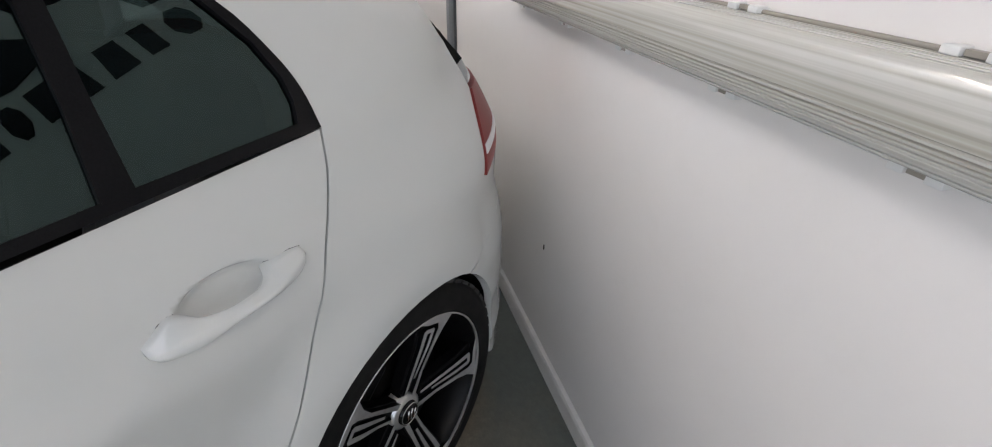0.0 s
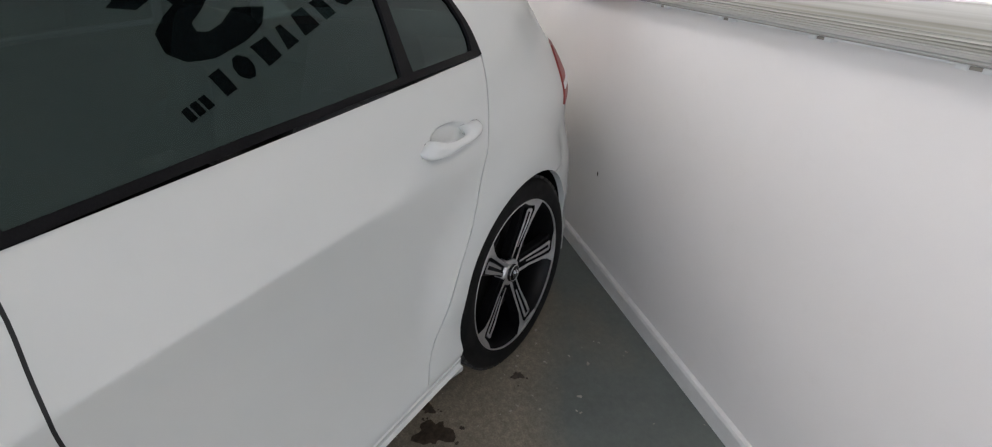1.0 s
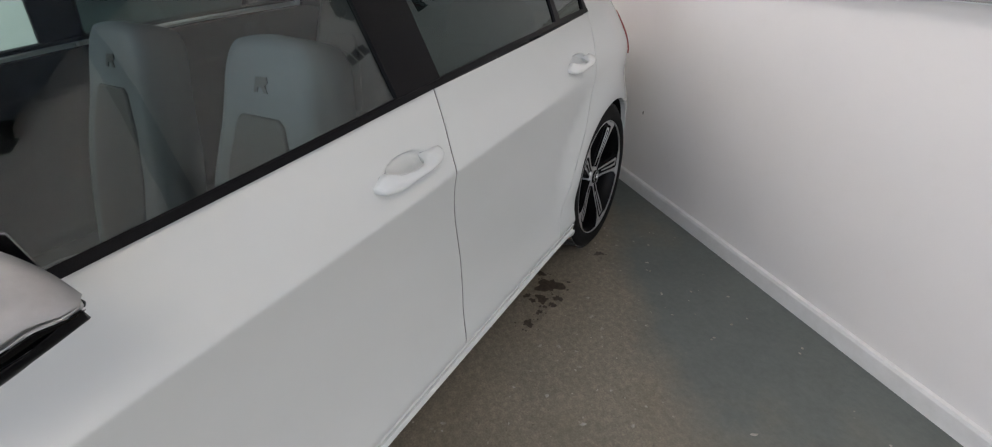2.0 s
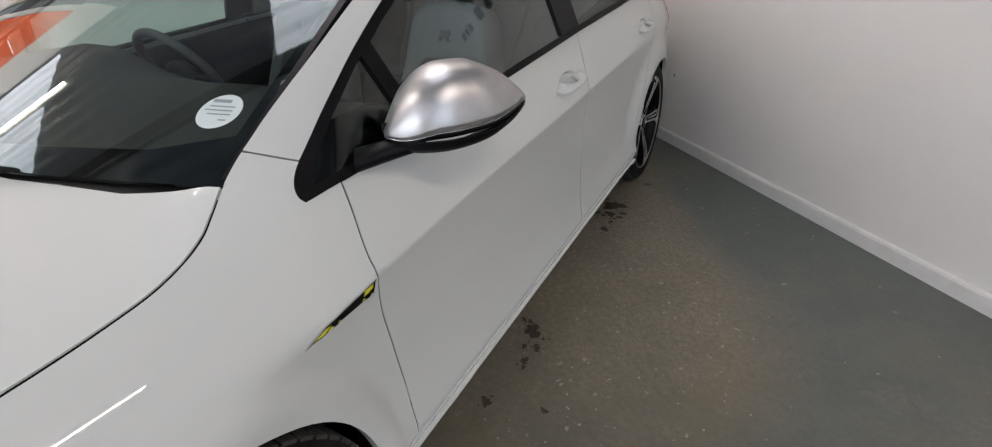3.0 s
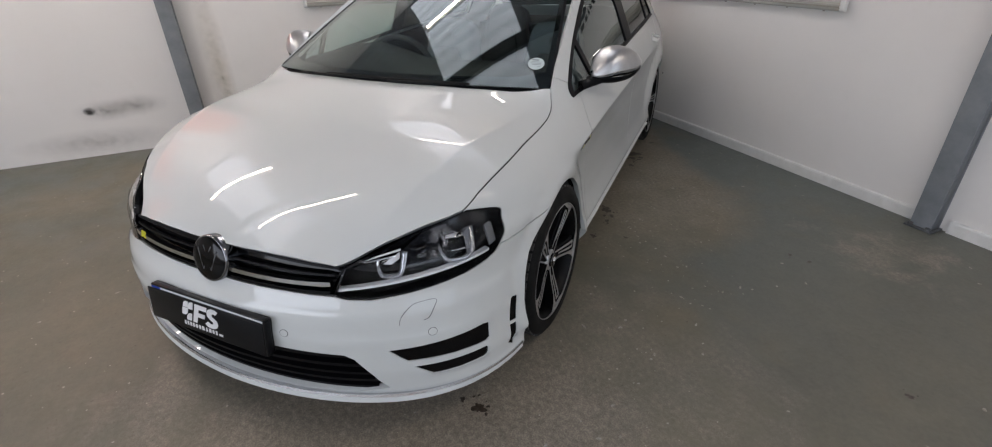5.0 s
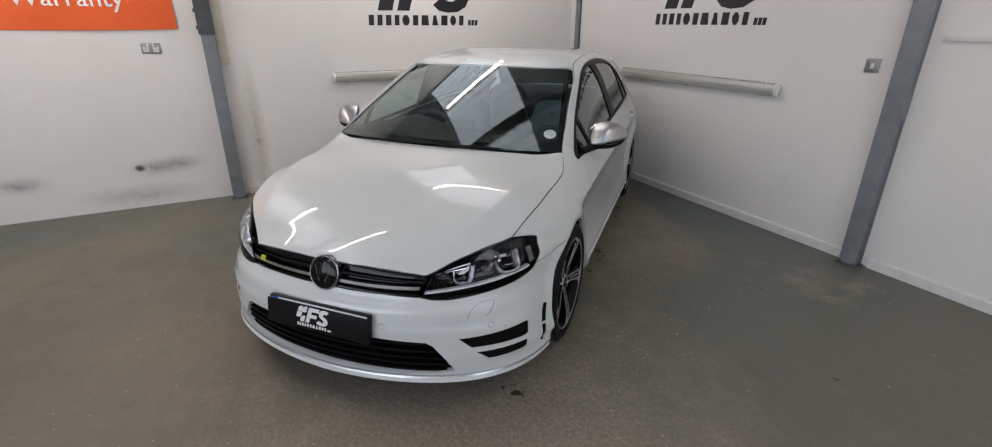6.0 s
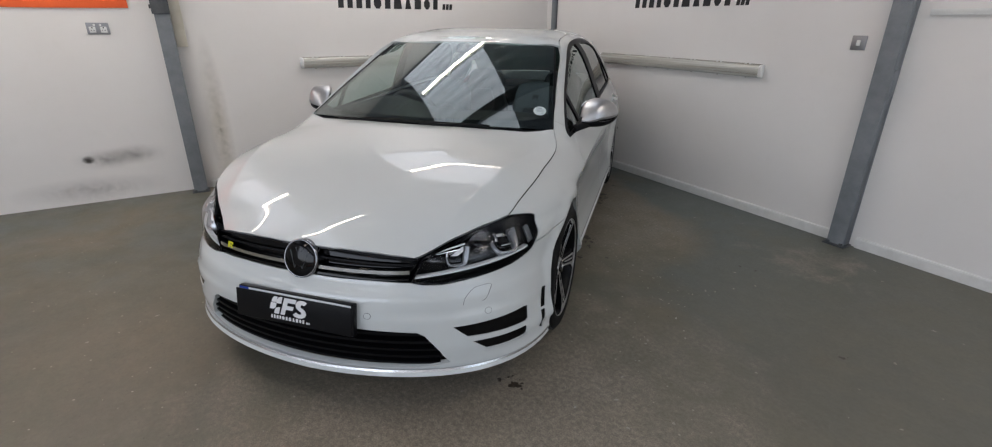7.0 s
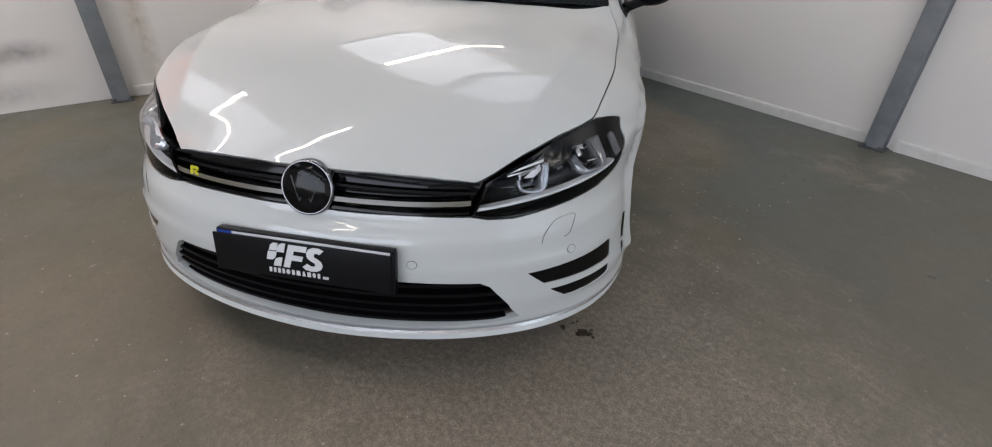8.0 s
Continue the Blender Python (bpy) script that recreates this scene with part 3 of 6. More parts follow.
tagged(part("wall_strip", boxes((0.0, -3.900, 1.262, 0.03, -3.818, ROOM_Z - 0.2), bevel=0.004), CREAM, None, "cream painted casing beside the steel column"), "", "casing")
post = thing("corner_post", "slim grey steel post in the corner of the walls", "post", pose(0, 0, 0))
part("face", boxes((0.125, -0.030, 0.0, 0.190, -0.001, ROOM_Z), bevel=0.003), STEEL, post)
part("edge_strip", boxes((0.190, -0.012, 0.0, 0.203, -0.001, ROOM_Z), bevel=0.002), STEEL_DARK, post)


# ---- wall fittings ----
def batten(m, length, label):
    """An unlit strip lamp with a ribbed cover; along x, its back at y = 0."""
    ob = thing("strip_light", label, "wall light", m, "strip lights on the walls")
    h = length / 2
    part("back_tray", boxes((-h + 0.03, -0.028, -0.047, h - 0.03, 0.0, 0.047), bevel=0.004), WHITE_PLASTIC, ob)
    prof = []
    # deep narrow grooves along the lower half, fine ribs on the upper shoulder
    for k in range(121):
        a = math.pi * k / 120
        ribs = 0.0
        if 8 < k < 56:
            ribs = (0.0, 0.0, 0.0, 0.0, -0.006, -0.006, 0.0, 0.0)[k % 8] if k < 36 else (0.0, 0.0, -0.0025, 0.0)[k % 4]
        elif k > 98:
            ribs = (0.0, 0.0, -0.0025, 0.0)[k % 4]
        prof.append((-0.026 - (0.038 + ribs) * abs(math.sin(a)) ** 0.62, -0.048 * math.copysign(abs(math.cos(a)) ** 0.75, math.cos(a)) * (1 + ribs * 8)))
    bm = bmesh.new()
    rows = [[bm.verts.new((x, y, z)) for y, z in prof] for x in (-h + 0.025, h - 0.025)]
    for k in range(120):
        bm.faces.new((rows[0][k], rows[1][k], rows[1][k + 1], rows[0][k + 1]))
    bmesh.ops.recalc_face_normals(bm, faces=bm.faces[:])
    bm.verts.index_update()
    # groove faces get the dark tint that stands for shade in the ribs
    shaded_rows = {j * 121 + k for j in (0, 1) for k in range(9, 36) if k % 8 in (4, 5)} | {j * 121 + k for j in (0, 1) for k in range(121) if 36 <= k < 56 and k % 8 in (2, 3)}
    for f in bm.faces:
        f.material_index = 1 if all(v.index in shaded_rows for v in f.verts) else 0
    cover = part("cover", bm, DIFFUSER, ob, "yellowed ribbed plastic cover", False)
    cover.data.materials.append(GROOVE_SHADE)
    for s in (-1, 1):
        bm = bmesh.new()
        lip = [(y * 1.04 + 0.001, z * 1.04) for y, z in prof[::6]]
        prism(bm, [(y, z) for y, z in lip], -0.014, 0.014, Matrix.Translation((s * (h - 0.014), 0, 0)) @ Matrix(((0, 0, 1, 0), (1, 0, 0, 0), (0, 1, 0, 0), (0, 0, 0, 1))), 0.003)
        part("end_cap", bm, WHITE_PLASTIC, ob)
    for z, m in ((-0.050, WHITE_PLASTIC), (0.050, RIM_SLOT_BROWN)):
        part("cover_rim", tube(bmesh.new(), [(-h + 0.02, -0.028, z), (h - 0.02, -0.028, z)], 0.003, 6), m, ob)
    n = round(length / 0.28)
    for k in range(n):
        x = -h + 0.14 + (length - 0.28) * k / (n - 1)
        for z in (-0.052, 0.052):
            bm = boxes((x - 0.026, -0.038, z - 0.004, x - 0.010, -0.022, z + 0.004), (x + 0.010, -0.038, z - 0.004, x + 0.026, -0.022, z + 0.004), (x - 0.026, -0.026, z - 0.002, x + 0.026, -0.018, z + 0.002), bevel=0.0012)
            clip = part("clip", bm, WHITE_PLASTIC, ob)
            # block between the jaws, darker to stand for the shaded slot
            part("clip_slot", boxes((x - 0.009, -0.0340, z - 0.0025, x + 0.009, -0.0265, z + 0.0025)), RIM_SLOT_BROWN, clip, "", False)
    return ob


batten(pose(1.965, 0.0, 1.133), 1.86, "unlit strip light with a yellowed ribbed cover on the white wall")
batten(pose(0.0, -2.0, 1.10) @ pose(0, 0, 0, 0, 0, 90), 1.84, "unlit strip light with a ribbed cover behind the car")

socket = thing("double_socket", "brushed steel double socket on the white wall", "wall socket", pose(0.0, -4.413, 1.407) @ pose(0, 0, 0, 0, 0, 90))
part("plate", boxes((-0.073, -0.009, -0.043, 0.073, 0.0, 0.043), bevel=0.003), METAL_PLATE, socket)
for x in (-0.036, 0.036):
    part("outlet", boxes((x - 0.021, -0.011, -0.030, x + 0.021, -0.0085, 0.014), bevel=0.001), WHITE_PLASTIC, socket)
    part("pin_hole", boxes((x - 0.004, -0.0125, 0.002, x + 0.004, -0.0108, 0.011), (x - 0.013, -0.0125, -0.014, x - 0.005, -0.0108, -0.010), (x + 0.005, -0.0125, -0.014, x + 0.013, -0.0108, -0.010)), DARK, socket)
    part("rocker", boxes((x - 0.007 - 0.016 * (1 if x > 0 else -1), -0.014, 0.019, x + 0.007 - 0.016 * (1 if x > 0 else -1), -0.009, 0.034), bevel=0.002), WHITE_PLASTIC, socket)
switch = thing("light_switch", "brushed steel light switch on the white wall", "light switch", pose(3.50, 0.0, 1.362))
part("plate", boxes((-0.045, -0.009, -0.045, 0.045, 0.0, 0.045), bevel=0.003), METAL_PLATE, switch)
part("rocker", boxes((-0.012, -0.014, -0.018, 0.012, -0.008, 0.018), bevel=0.002), WHITE_PLASTIC, switch)

ledge = thing("plastic_rail", "pale clear plastic rail on the white wall", "wall rail", pose(4.55, 0.0, 1.54))
part("rail", boxes((-0.70, -0.022, -0.012, 0.70, 0.0, 0.006), bevel=0.003), WHITE_PLASTIC, ledge)
part("lip", boxes((-0.70, -0.026, 0.004, 0.70, -0.022, 0.022), bevel=0.001), WHITE_PLASTIC, ledge)


# ---- signs ----
def flat_text(text, size, bold=0.0):
    c = bpy.data.curves.new("lettering", "FONT")
    c.body, c.size, c.align_x, c.align_y, c.offset, c.extrude, c.resolution_u = text, size, "LEFT", "BOTTOM_BASELINE", bold, 0.001, 3
    tmp = bpy.data.objects.new("lettering", c)
    me = bpy.data.meshes.new_from_object(tmp)
    bpy.data.objects.remove(tmp)
    bpy.data.curves.remove(c)
    return me


def slanted(x0, x1, z0, z1, lean=0.18):
    return [(x0, z0), (x1, z0), (x1 + lean * (z1 - z0), z1), (x0 + lean * (z1 - z0), z1)]


FACE_S = Matrix(((1, 0, 0, 0), (0, 0, -1, 0), (0, 1, 0, 0), (0, 0, 0, 1)))


def emblem(ob, w, material, depth):
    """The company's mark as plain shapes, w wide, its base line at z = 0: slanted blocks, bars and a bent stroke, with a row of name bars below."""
    s = w / 1.18
    def plate(name, poly):
        bm = bmesh.new()
        prism(bm, [(x * s, y * s) for x, y in poly], 0.0, depth, FACE_S)
        part(name, bm, material, ob, "", False)
    def leaf(x, y):
        p = [(x, y), (x + 0.15, y), (x + 0.20, y + 0.19), (x + 0.14, y + 0.19), (x + 0.07, y + 0.16), (x + 0.03, y + 0.10)]
        plate("block", p)
    leaf(0.11, 0.14)
    plate("block", [(-0.02, 0.26), (0.10, 0.26), (0.155, 0.30), (0.185, 0.36), (0.205, 0.44), (0.03, 0.44)])
    leaf(0.20, 0.44)
    plate("block", [(0.05, 0.46), (0.20, 0.46), (0.245, 0.62), (0.15, 0.62), (0.09, 0.57)])
    plate("stroke", [(0.31, 0.14), (0.44, 0.14), (0.49, 0.30), (0.70, 0.30), (0.735, 0.41), (0.53, 0.41), (0.555, 0.50), (0.79, 0.50), (0.83, 0.62), (0.46, 0.62)])
    # bent stroke
    arc = [(0.70, 0.20), (0.76, 0.145), (0.86, 0.125), (0.98, 0.135), (1.07, 0.185), (1.11, 0.26), (1.09, 0.345), (1.02, 0.40), (0.95, 0.43), (0.955, 0.49), (1.00, 0.515), (1.07, 0.50), (1.15, 0.585),
           (1.06, 0.625), (0.95, 0.625), (0.85, 0.58), (0.80, 0.50), (0.81, 0.40), (0.88, 0.345), (0.955, 0.305), (0.965, 0.265), (0.93, 0.235), (0.87, 0.235), (0.80, 0.275)]
    plate("stroke", arc)
    # name bars: one plain block for each sign of the name
    widths = (0.052, 0.050, 0.056, 0.048, 0.074, 0.056, 0.084, 0.066, 0.070, 0.064, 0.050)
    x = 0.01
    for i, k in enumerate(widths):
        y0, y1 = 0.0, 0.098
        if i in (4, 9):
            p = [(x + 0.02, y0), (x + k - 0.02, y0), (x + k, y0 + 0.03), (x + k, y1 - 0.03), (x + k - 0.02, y1), (x + 0.02, y1), (x, y1 - 0.03), (x, y0 + 0.03)]
        elif i in (6, 7):
            p = [(x, y0), (x + k, y0), (x + k * 0.72, y1), (x + k * 0.28, y1)] if i == 7 else [(x, y0), (x + k, y0), (x + k * 0.9, y1), (x + k * 0.1, y1)]
        else:
            p = slanted(x, x + k, y0, y1, 0.05)
        plate("name_bar", p)
        x += k + 0.036
    for k in range(3):
        plate("name_bar", slanted(x + 0.02 + k * 0.04, x + 0.05 + k * 0.04, 0.0, 0.055, 0.1))
    return ob


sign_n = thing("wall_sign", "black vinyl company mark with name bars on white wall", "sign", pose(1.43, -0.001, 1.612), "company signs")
emblem(sign_n, 1.19, VINYL_BLACK, 0.003)
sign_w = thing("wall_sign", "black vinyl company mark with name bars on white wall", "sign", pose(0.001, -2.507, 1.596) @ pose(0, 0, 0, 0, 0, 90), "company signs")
emblem(sign_w, 1.20, VINYL_BLACK, 0.003)

banner = thing("banner", "orange vinyl banner with white lettering on the wall", "banner", pose(0.004, -5.9, 1.56) @ pose(0, 0, 0, 0, 0, 90))
bm = bmesh.new()
nx, nz = 60, 24
g = [[bm.verts.new((-0.75 + 2.47 * i / nx, -0.006 - 0.004 * math.sin(i * 0.37) * math.sin(j * 0.3) - 0.003 * math.sin(i * 0.13 + 1), 0.0 + 1.0 * j / nz + 0.006 * math.sin(i * 0.11))) for i in range(nx + 1)] for j in range(nz + 1)]
for j in range(nz):
    for i in range(nx):
        bm.faces.new((g[j][i], g[j][i + 1], g[j + 1][i + 1], g[j + 1][i]))
part("sheet", bm, ORANGE, banner)
me = flat_text("Warranty", 0.187, 0.001)
me.materials.append(VINYL_WHITE)
word = new("lettering", me)
word.parent = banner
word.matrix_basis = pose(0.635, -0.014, 0.178, 90, 0, 0)
tagged(word, "white lettering")
for x0, x1, z0, z1 in ((-0.10, 0.02, 0.50, 0.84), (0.02, 0.14, 0.50, 0.60), (0.22, 0.44, 0.50, 0.60), (0.22, 0.44, 0.62, 0.71), (0.22, 0.44, 0.74, 0.84), (0.52, 0.74, 0.50, 0.60), (0.62, 0.74, 0.60, 0.72), (0.52, 0.74, 0.74, 0.84)):
    part("letter_bar", boxes((x0, -0.016, z0, x1, -0.012, z1)), VINYL_WHITE, banner, "", False)


# ---- soot and stains ----
def splat(bm, cx, cy, r, z, seed, m=None, n=26, stretch=1.0, turn=0.0):
    rnd = random.Random(seed)
    ph = [rnd.uniform(0, 6.28) for _ in range(5)]
    m = m or Matrix()
    c, s = math.cos(turn), math.sin(turn)
    ring = []
    for k in range(n):
        a = 2 * math.pi * k / n
        q = r * (1 + 0.22 * math.sin(2 * a + ph[0]) + 0.18 * math.sin(3 * a + ph[1]) + 0.16 * math.sin(5 * a + ph[2]) + 0.12 * math.sin(8 * a + ph[3]))
        x, y = q * math.cos(a) * stretch, q * math.sin(a)
        ring.append(bm.verts.new(m @ Vector((cx + x * c - y * s, cy + x * s + y * c, z))))
    bm.faces.new(ring)
    return bm


for k, (x, y, r) in enumerate(((2.02, -0.80, 0.055), (1.93, -0.80, 0.022), (2.11, -0.80, 0.020), (2.09, -0.86, 0.028), (2.205, -0.962, 0.022), (2.16, -0.90, 0.014), (1.881, -0.499, 0.020), (2.73, -1.562, 0.036),
                               (2.68, -1.55, 0.012), (2.82, -1.585, 0.014), (2.853, -1.645, 0.016), (2.88, -1.66, 0.010), (2.79, -1.62, 0.012), (2.968, -1.822, 0.020), (3.066, -1.667, 0.013), (3.82, -2.896, 0.026),
                               (3.757, -2.935, 0.012), (3.60, -1.00, 0.012), (4.45, -1.45, 0.014), (3.69, -0.97, 0.012))):
    ob = part("oil_stain", splat(bmesh.new(), 0, 0, r * 0.85, 0.0, k, n=30), OIL, None, "dark oil stain on the worn concrete floor", False)
    ob.matrix_world = pose(x, y, 0.0025)
    bm = bmesh.new()
    bm.from_mesh(ob.data)
    for s in range(7 if r > 0.02 else 3):
        a, d = random.Random(k * 17 + s).uniform(0, 6.28), random.Random(k * 31 + s).uniform(1.3, 2.3) * r
        splat(bm, d * math.cos(a), d * math.sin(a), r * random.Random(k * 7 + s).uniform(0.08, 0.26), 0.0, 100 + k * 9 + s, n=12)
    bm.to_mesh(ob.data)
    bm.free()
    tagged(ob, "", "oil stain", "oil stains on the floor")

def decal(name, m, sx, sz, material, label):
    """A thin stain on a wall, in the plane x, y of m."""
    bm = bmesh.new()
    bm.faces.new([bm.verts.new(q) for q in ((-sx, -sz, 0), (sx, -sz, 0), (sx, sz, 0), (-sx, sz, 0))])
    ob = part(name, bm, material, None, label, False)
    ob.matrix_world = m
    tagged(ob, "", "stain")
    ob.visible_shadow = False


WEST = Matrix(((0, 0, 1, 0), (1, 0, 0, 0), (0, 1, 0, 0), (0, 0, 0, 1)))
decal("soot_mark", Matrix.Translation((0.0025, -4.722, 0.372)) @ WEST, 0.05, 0.04, SOOT_SPOT, "small black soot spot on the white wall")
decal("soot_mark", Matrix.Translation((0.0022, -4.60, 0.365)) @ WEST, 0.26, 0.10, SOOT_SMEAR, "grey soot smear on the white wall")
decal("soot_mark", Matrix.Translation((0.0030, -4.39, 0.385)) @ WEST, 0.26, 0.10, SOOT_SMEAR, "grey soot smear on the white wall")
decal("soot_mark", Matrix.Translation((0.0022, -5.60, 0.32)) @ WEST, 0.26, 0.10, SOOT_SMEAR, "grey soot smear on the white wall")
decal("damp_mark", Matrix.Translation((0.0022, -3.70, 0.55)) @ WEST, 0.10, 0.85, DAMP, "brownish damp streak on the wall beside the column")
decal("scuff_mark", Matrix.Translation((0.0016, -4.75, 0.12)) @ WEST, 0.60, 0.12, SCUFF, "grey scuffs along the foot of the wall")
part("wall_scratch", boxes((1.352, -0.002, 0.424, 1.358, -0.0005, 0.440)), SOOT, None, "short dark scratch on the white wall", False)
tagged(bpy.data.objects["wall_scratch"], "", "scratch")
rnd = random.Random(5)
bm = bmesh.new()
for k in range(460):
    x, y = rnd.uniform(1.4, 5.2), rnd.uniform(-4.9, -0.05)
    if rnd.random() < 0.62:
        t = rnd.random()
        x, y = 1.7 + 2.2 * t + rnd.gauss(0.15, 0.25), -0.35 - 2.0 * t + rnd.gauss(0, 0.25)
    r = rnd.choice((0.002, 0.0025, 0.003, 0.004, 0.006))
    splat(bm, x, min(y, -0.03), r, 0.0022, k, n=7, stretch=rnd.uniform(1, 1.8), turn=rnd.uniform(0, 3))
tagged(part("paint_flakes", bm, CRUMB, None, "pale grit and paint flakes strewn over the floor", False), "", "grit", "", "stuff")

# ---- the car: origin on the floor under the front axle, y to its tail, x to its left flank ----
CAR = Matrix.Translation((2.857, -2.992, 0)) @ Matrix.Rotation(radians(41.69), 4, "Z") @ Matrix.Translation((-0.008, 0, 0))
car = thing("hatchback_car", "white five-door hatchback with silver mirrors on workshop floor", "car", CAR)
Y0, Y1, WHEEL_F, WHEEL_R, HUB_Z = -0.10, 2.45, 0.0, 2.618, 0.32
F_ARC, R_ARC = 1.2, 1.2
low_x = curve((0.12, 0.862), (0.19, 0.890), (0.215, 0.897), (0.235, 0.893), (0.258, 0.890), (0.270, 0.891), (0.286, 0.8985), (0.30, 0.8965), (0.34, 0.885), (0.40, 0.8735), (0.50, 0.8675), (0.60, 0.8705), (0.68, 0.8805), (0.735, 0.8925), (0.80, 0.907), (1.5, 1.07))
front_l = curve((0.12, 0.760), (0.20, 0.790), (0.30, 0.808), (0.42, 0.812), (0.50, 0.785), (0.55, 0.750), (0.58, 0.738), (0.62, 0.732), (0.66, 0.712), (0.70, 0.690), (0.75, 0.645), (0.95, 0.55))
front_p = curve((0.10, 2.0), (0.44, 2.0), (0.50, 2.5), (0.56, 2.95), (0.66, 3.0), (0.72, 2.75), (0.80, 2.6), (1.0, 2.6))
front_q = curve((0.10, 3.3), (0.42, 3.4), (0.50, 2.75), (0.56, 2.25), (0.62, 2.2), (0.66, 2.15), (0.71, 1.75), (0.76, 2.0), (0.85, 2.2), (1.0, 2.2))
rear_n = curve((0.10, 3.3), (0.50, 3.3), (0.72, 3.2), (0.95, 3.3), (1.2, 2.9))
rear_l = curve((0.12, 0.84), (0.25, 0.90), (0.60, 0.91), (0.80, 0.89), (0.95, 0.84), (1.1, 0.76))
tuck_a = curve((-1.0, 0.45), (0.5, 0.45), (1.5, 0.37), (2.0, 0.405), (2.6, 0.54), (3.4, 0.55))
tuck_b = curve((-0.9, 6.5), (-0.5, 5.5), (-0.226, 3.6), (0.0, 3.0), (0.225, 1.8), (0.40, 0.4), (0.6, 0.0), (3.4, 0.0))
roof_z = curve((0.0, 0.93), (0.2, 1.02), (0.4, 1.12), (0.6, 1.215), (0.8, 1.305), (1.0, 1.378), (1.2, 1.412), (1.6, 1.434), (2.0, 1.430), (2.5, 1.392), (2.9, 1.335), (3.1, 1.26), (3.3, 1.10), (3.5, 1.02))


belt_z = curve((-0.9, 0.885), (0.0, 0.885), (0.30, 0.898), (0.465, 0.908), (1.0, 0.937), (1.4, 0.960), (1.65, 0.974), (1.9, 0.986), (2.2, 0.996), (2.55, 1.002), (3.4, 1.003))
crease_z = curve((-0.9, 0.69), (-0.2, 0.708), (0.2, 0.733), (0.43, 0.748), (0.7, 0.763), (1.0, 0.773), (1.4, 0.783), (1.6, 0.792), (2.0, 0.806), (2.4, 0.820), (3.4, 0.83))
HANDLES = ((1.300, 0.848, 1.512, 0.846), (2.215, 0.871, 2.430, 0.866))


def flank(y, z):
    """Half the car's width along its side, below the window line."""
    zc = crease_z(y)
    zz = z if z < 0.4 else 0.4 + (z - 0.4) * 0.335 / (zc - 0.4)
    lower = low_x(zz)
    dz = z - zc
    upper = 0.8925 - tuck_a(y) * dz - (tuck_b(y) * dz * dz if dz > 0 else 0.0) - 0.006 * smoothstep(2.0, 2.7, y)
    k = 0.0011 + 0.022 * smoothstep(0.35, -0.05, y) + 0.016 * smoothstep(1.95, 2.5, y)
    m = min(lower, upper)
    x = m - k * math.log(math.exp(-(lower - m) / k) + math.exp(-(upper - m) / k)) + k * 0.3
    for yc in (WHEEL_F, WHEEL_R):
        r = math.hypot(y - yc, z - HUB_Z)
        if yc == WHEEL_F:
            x += 0.021 * smoothstep(0.44, 0.372, r) * smoothstep(0.20, 0.30, z)
        else:
            x += 0.030 * smoothstep(0.50, 0.36, r) * smoothstep(0.28, 0.48, z)
    for ya, za, yb, zb in HANDLES:
        q = ((y - (ya + yb) / 2 - 0.001) / 0.066) ** 2 + ((z - (za + zb) / 2 - 0.006 - (zb - za) / (yb - ya) * (y - (ya + yb) / 2)) / 0.025) ** 2
        if q < 1.3:
            x -= 0.019 * smoothstep(1.15, 0.30, q)
    # the sills tuck in below the doors
    return x + 0.008 - 0.052 * smoothstep(0.265, 0.19, z) * smoothstep(0.30, 0.42, y) * smoothstep(2.32, 2.2, y)


def belt(d, z):
    if d < 0:
        a = math.pi / 2 * (1 + d / F_ARC)
        p, q, ln = front_p(z), front_q(z), front_l(z)
        s, c = max(math.sin(a), 0.0), max(math.cos(a), 0.0)
        r = 1.0
        for _ in range(6):
            u, v = (s * r) ** p, (c * r) ** q
            r -= (u + v - 1) * r / (p * u + q * v)
        y = Y0 - ln * c * r
        return flank(y, z) * s * r, y
    if d < Y1 - Y0:
        return flank(Y0 + d, z), Y0 + d
    a = math.pi / 2 * (d - (Y1 - Y0)) / R_ARC
    n, ln = rear_n(z), rear_l(z)
    s, c = math.sin(a), math.cos(a)
    r = (abs(s) ** n + abs(c) ** n) ** (-1 / n)
    y = Y1 + ln * s * r
    return flank(min(y, 2.9), z) * c * r, y


def shell(d, z):
    """The outer skin: d runs round the car from the middle of its nose along the left flank, z is the height."""
    x, y = belt(d, z)
    zb = belt_z(y)
    if z > zb:
        xb, yb = belt(d, zb)
        h = min(0.9995, (z - zb) / (roof_z(yb) - zb))
        x, y = (xb - 0.19 * h) * (1 - h ** 6) ** (1 / 6), yb
    return Vector((x, y, z))


def find(f, lo, hi):
    for _ in range(40):
        mid = (lo + hi) / 2
        if f(mid) < 0:
            lo = mid
        else:
            hi = mid
    return (lo + hi) / 2


def S(y, z):
    """Where on the skin: by length and height (flanks)."""
    return find(lambda d: shell(d, z).y - y, -F_ARC, Y1 - Y0 + R_ARC), z


def F(x, z):
    """Where on the skin: by width and height (nose)."""
    x += 0.008 * min(1.0, x / 0.3)
    return find(lambda d: belt(d, z)[0] - x, -F_ARC, 0.0), z


def R(x, z):
    """Where on the skin: by width and height (tail)."""
    return find(lambda d: x - belt(d, z)[0], Y1 - Y0, Y1 - Y0 + R_ARC), z


def arch(yc, r, a0, a1, n=18):
    """Points of a wheel arch, by degrees from straight back over the top."""
    pts = []
    for k in range(n + 1):
        a = a0 + (a1 - a0) * k / n
        q = r + (0.026 * smoothstep(55, 100, a) if yc == WHEEL_F else 0.0)
        pts.append(S(yc + q * math.cos(radians(a)), HUB_Z + q * math.sin(radians(a))))
    return pts


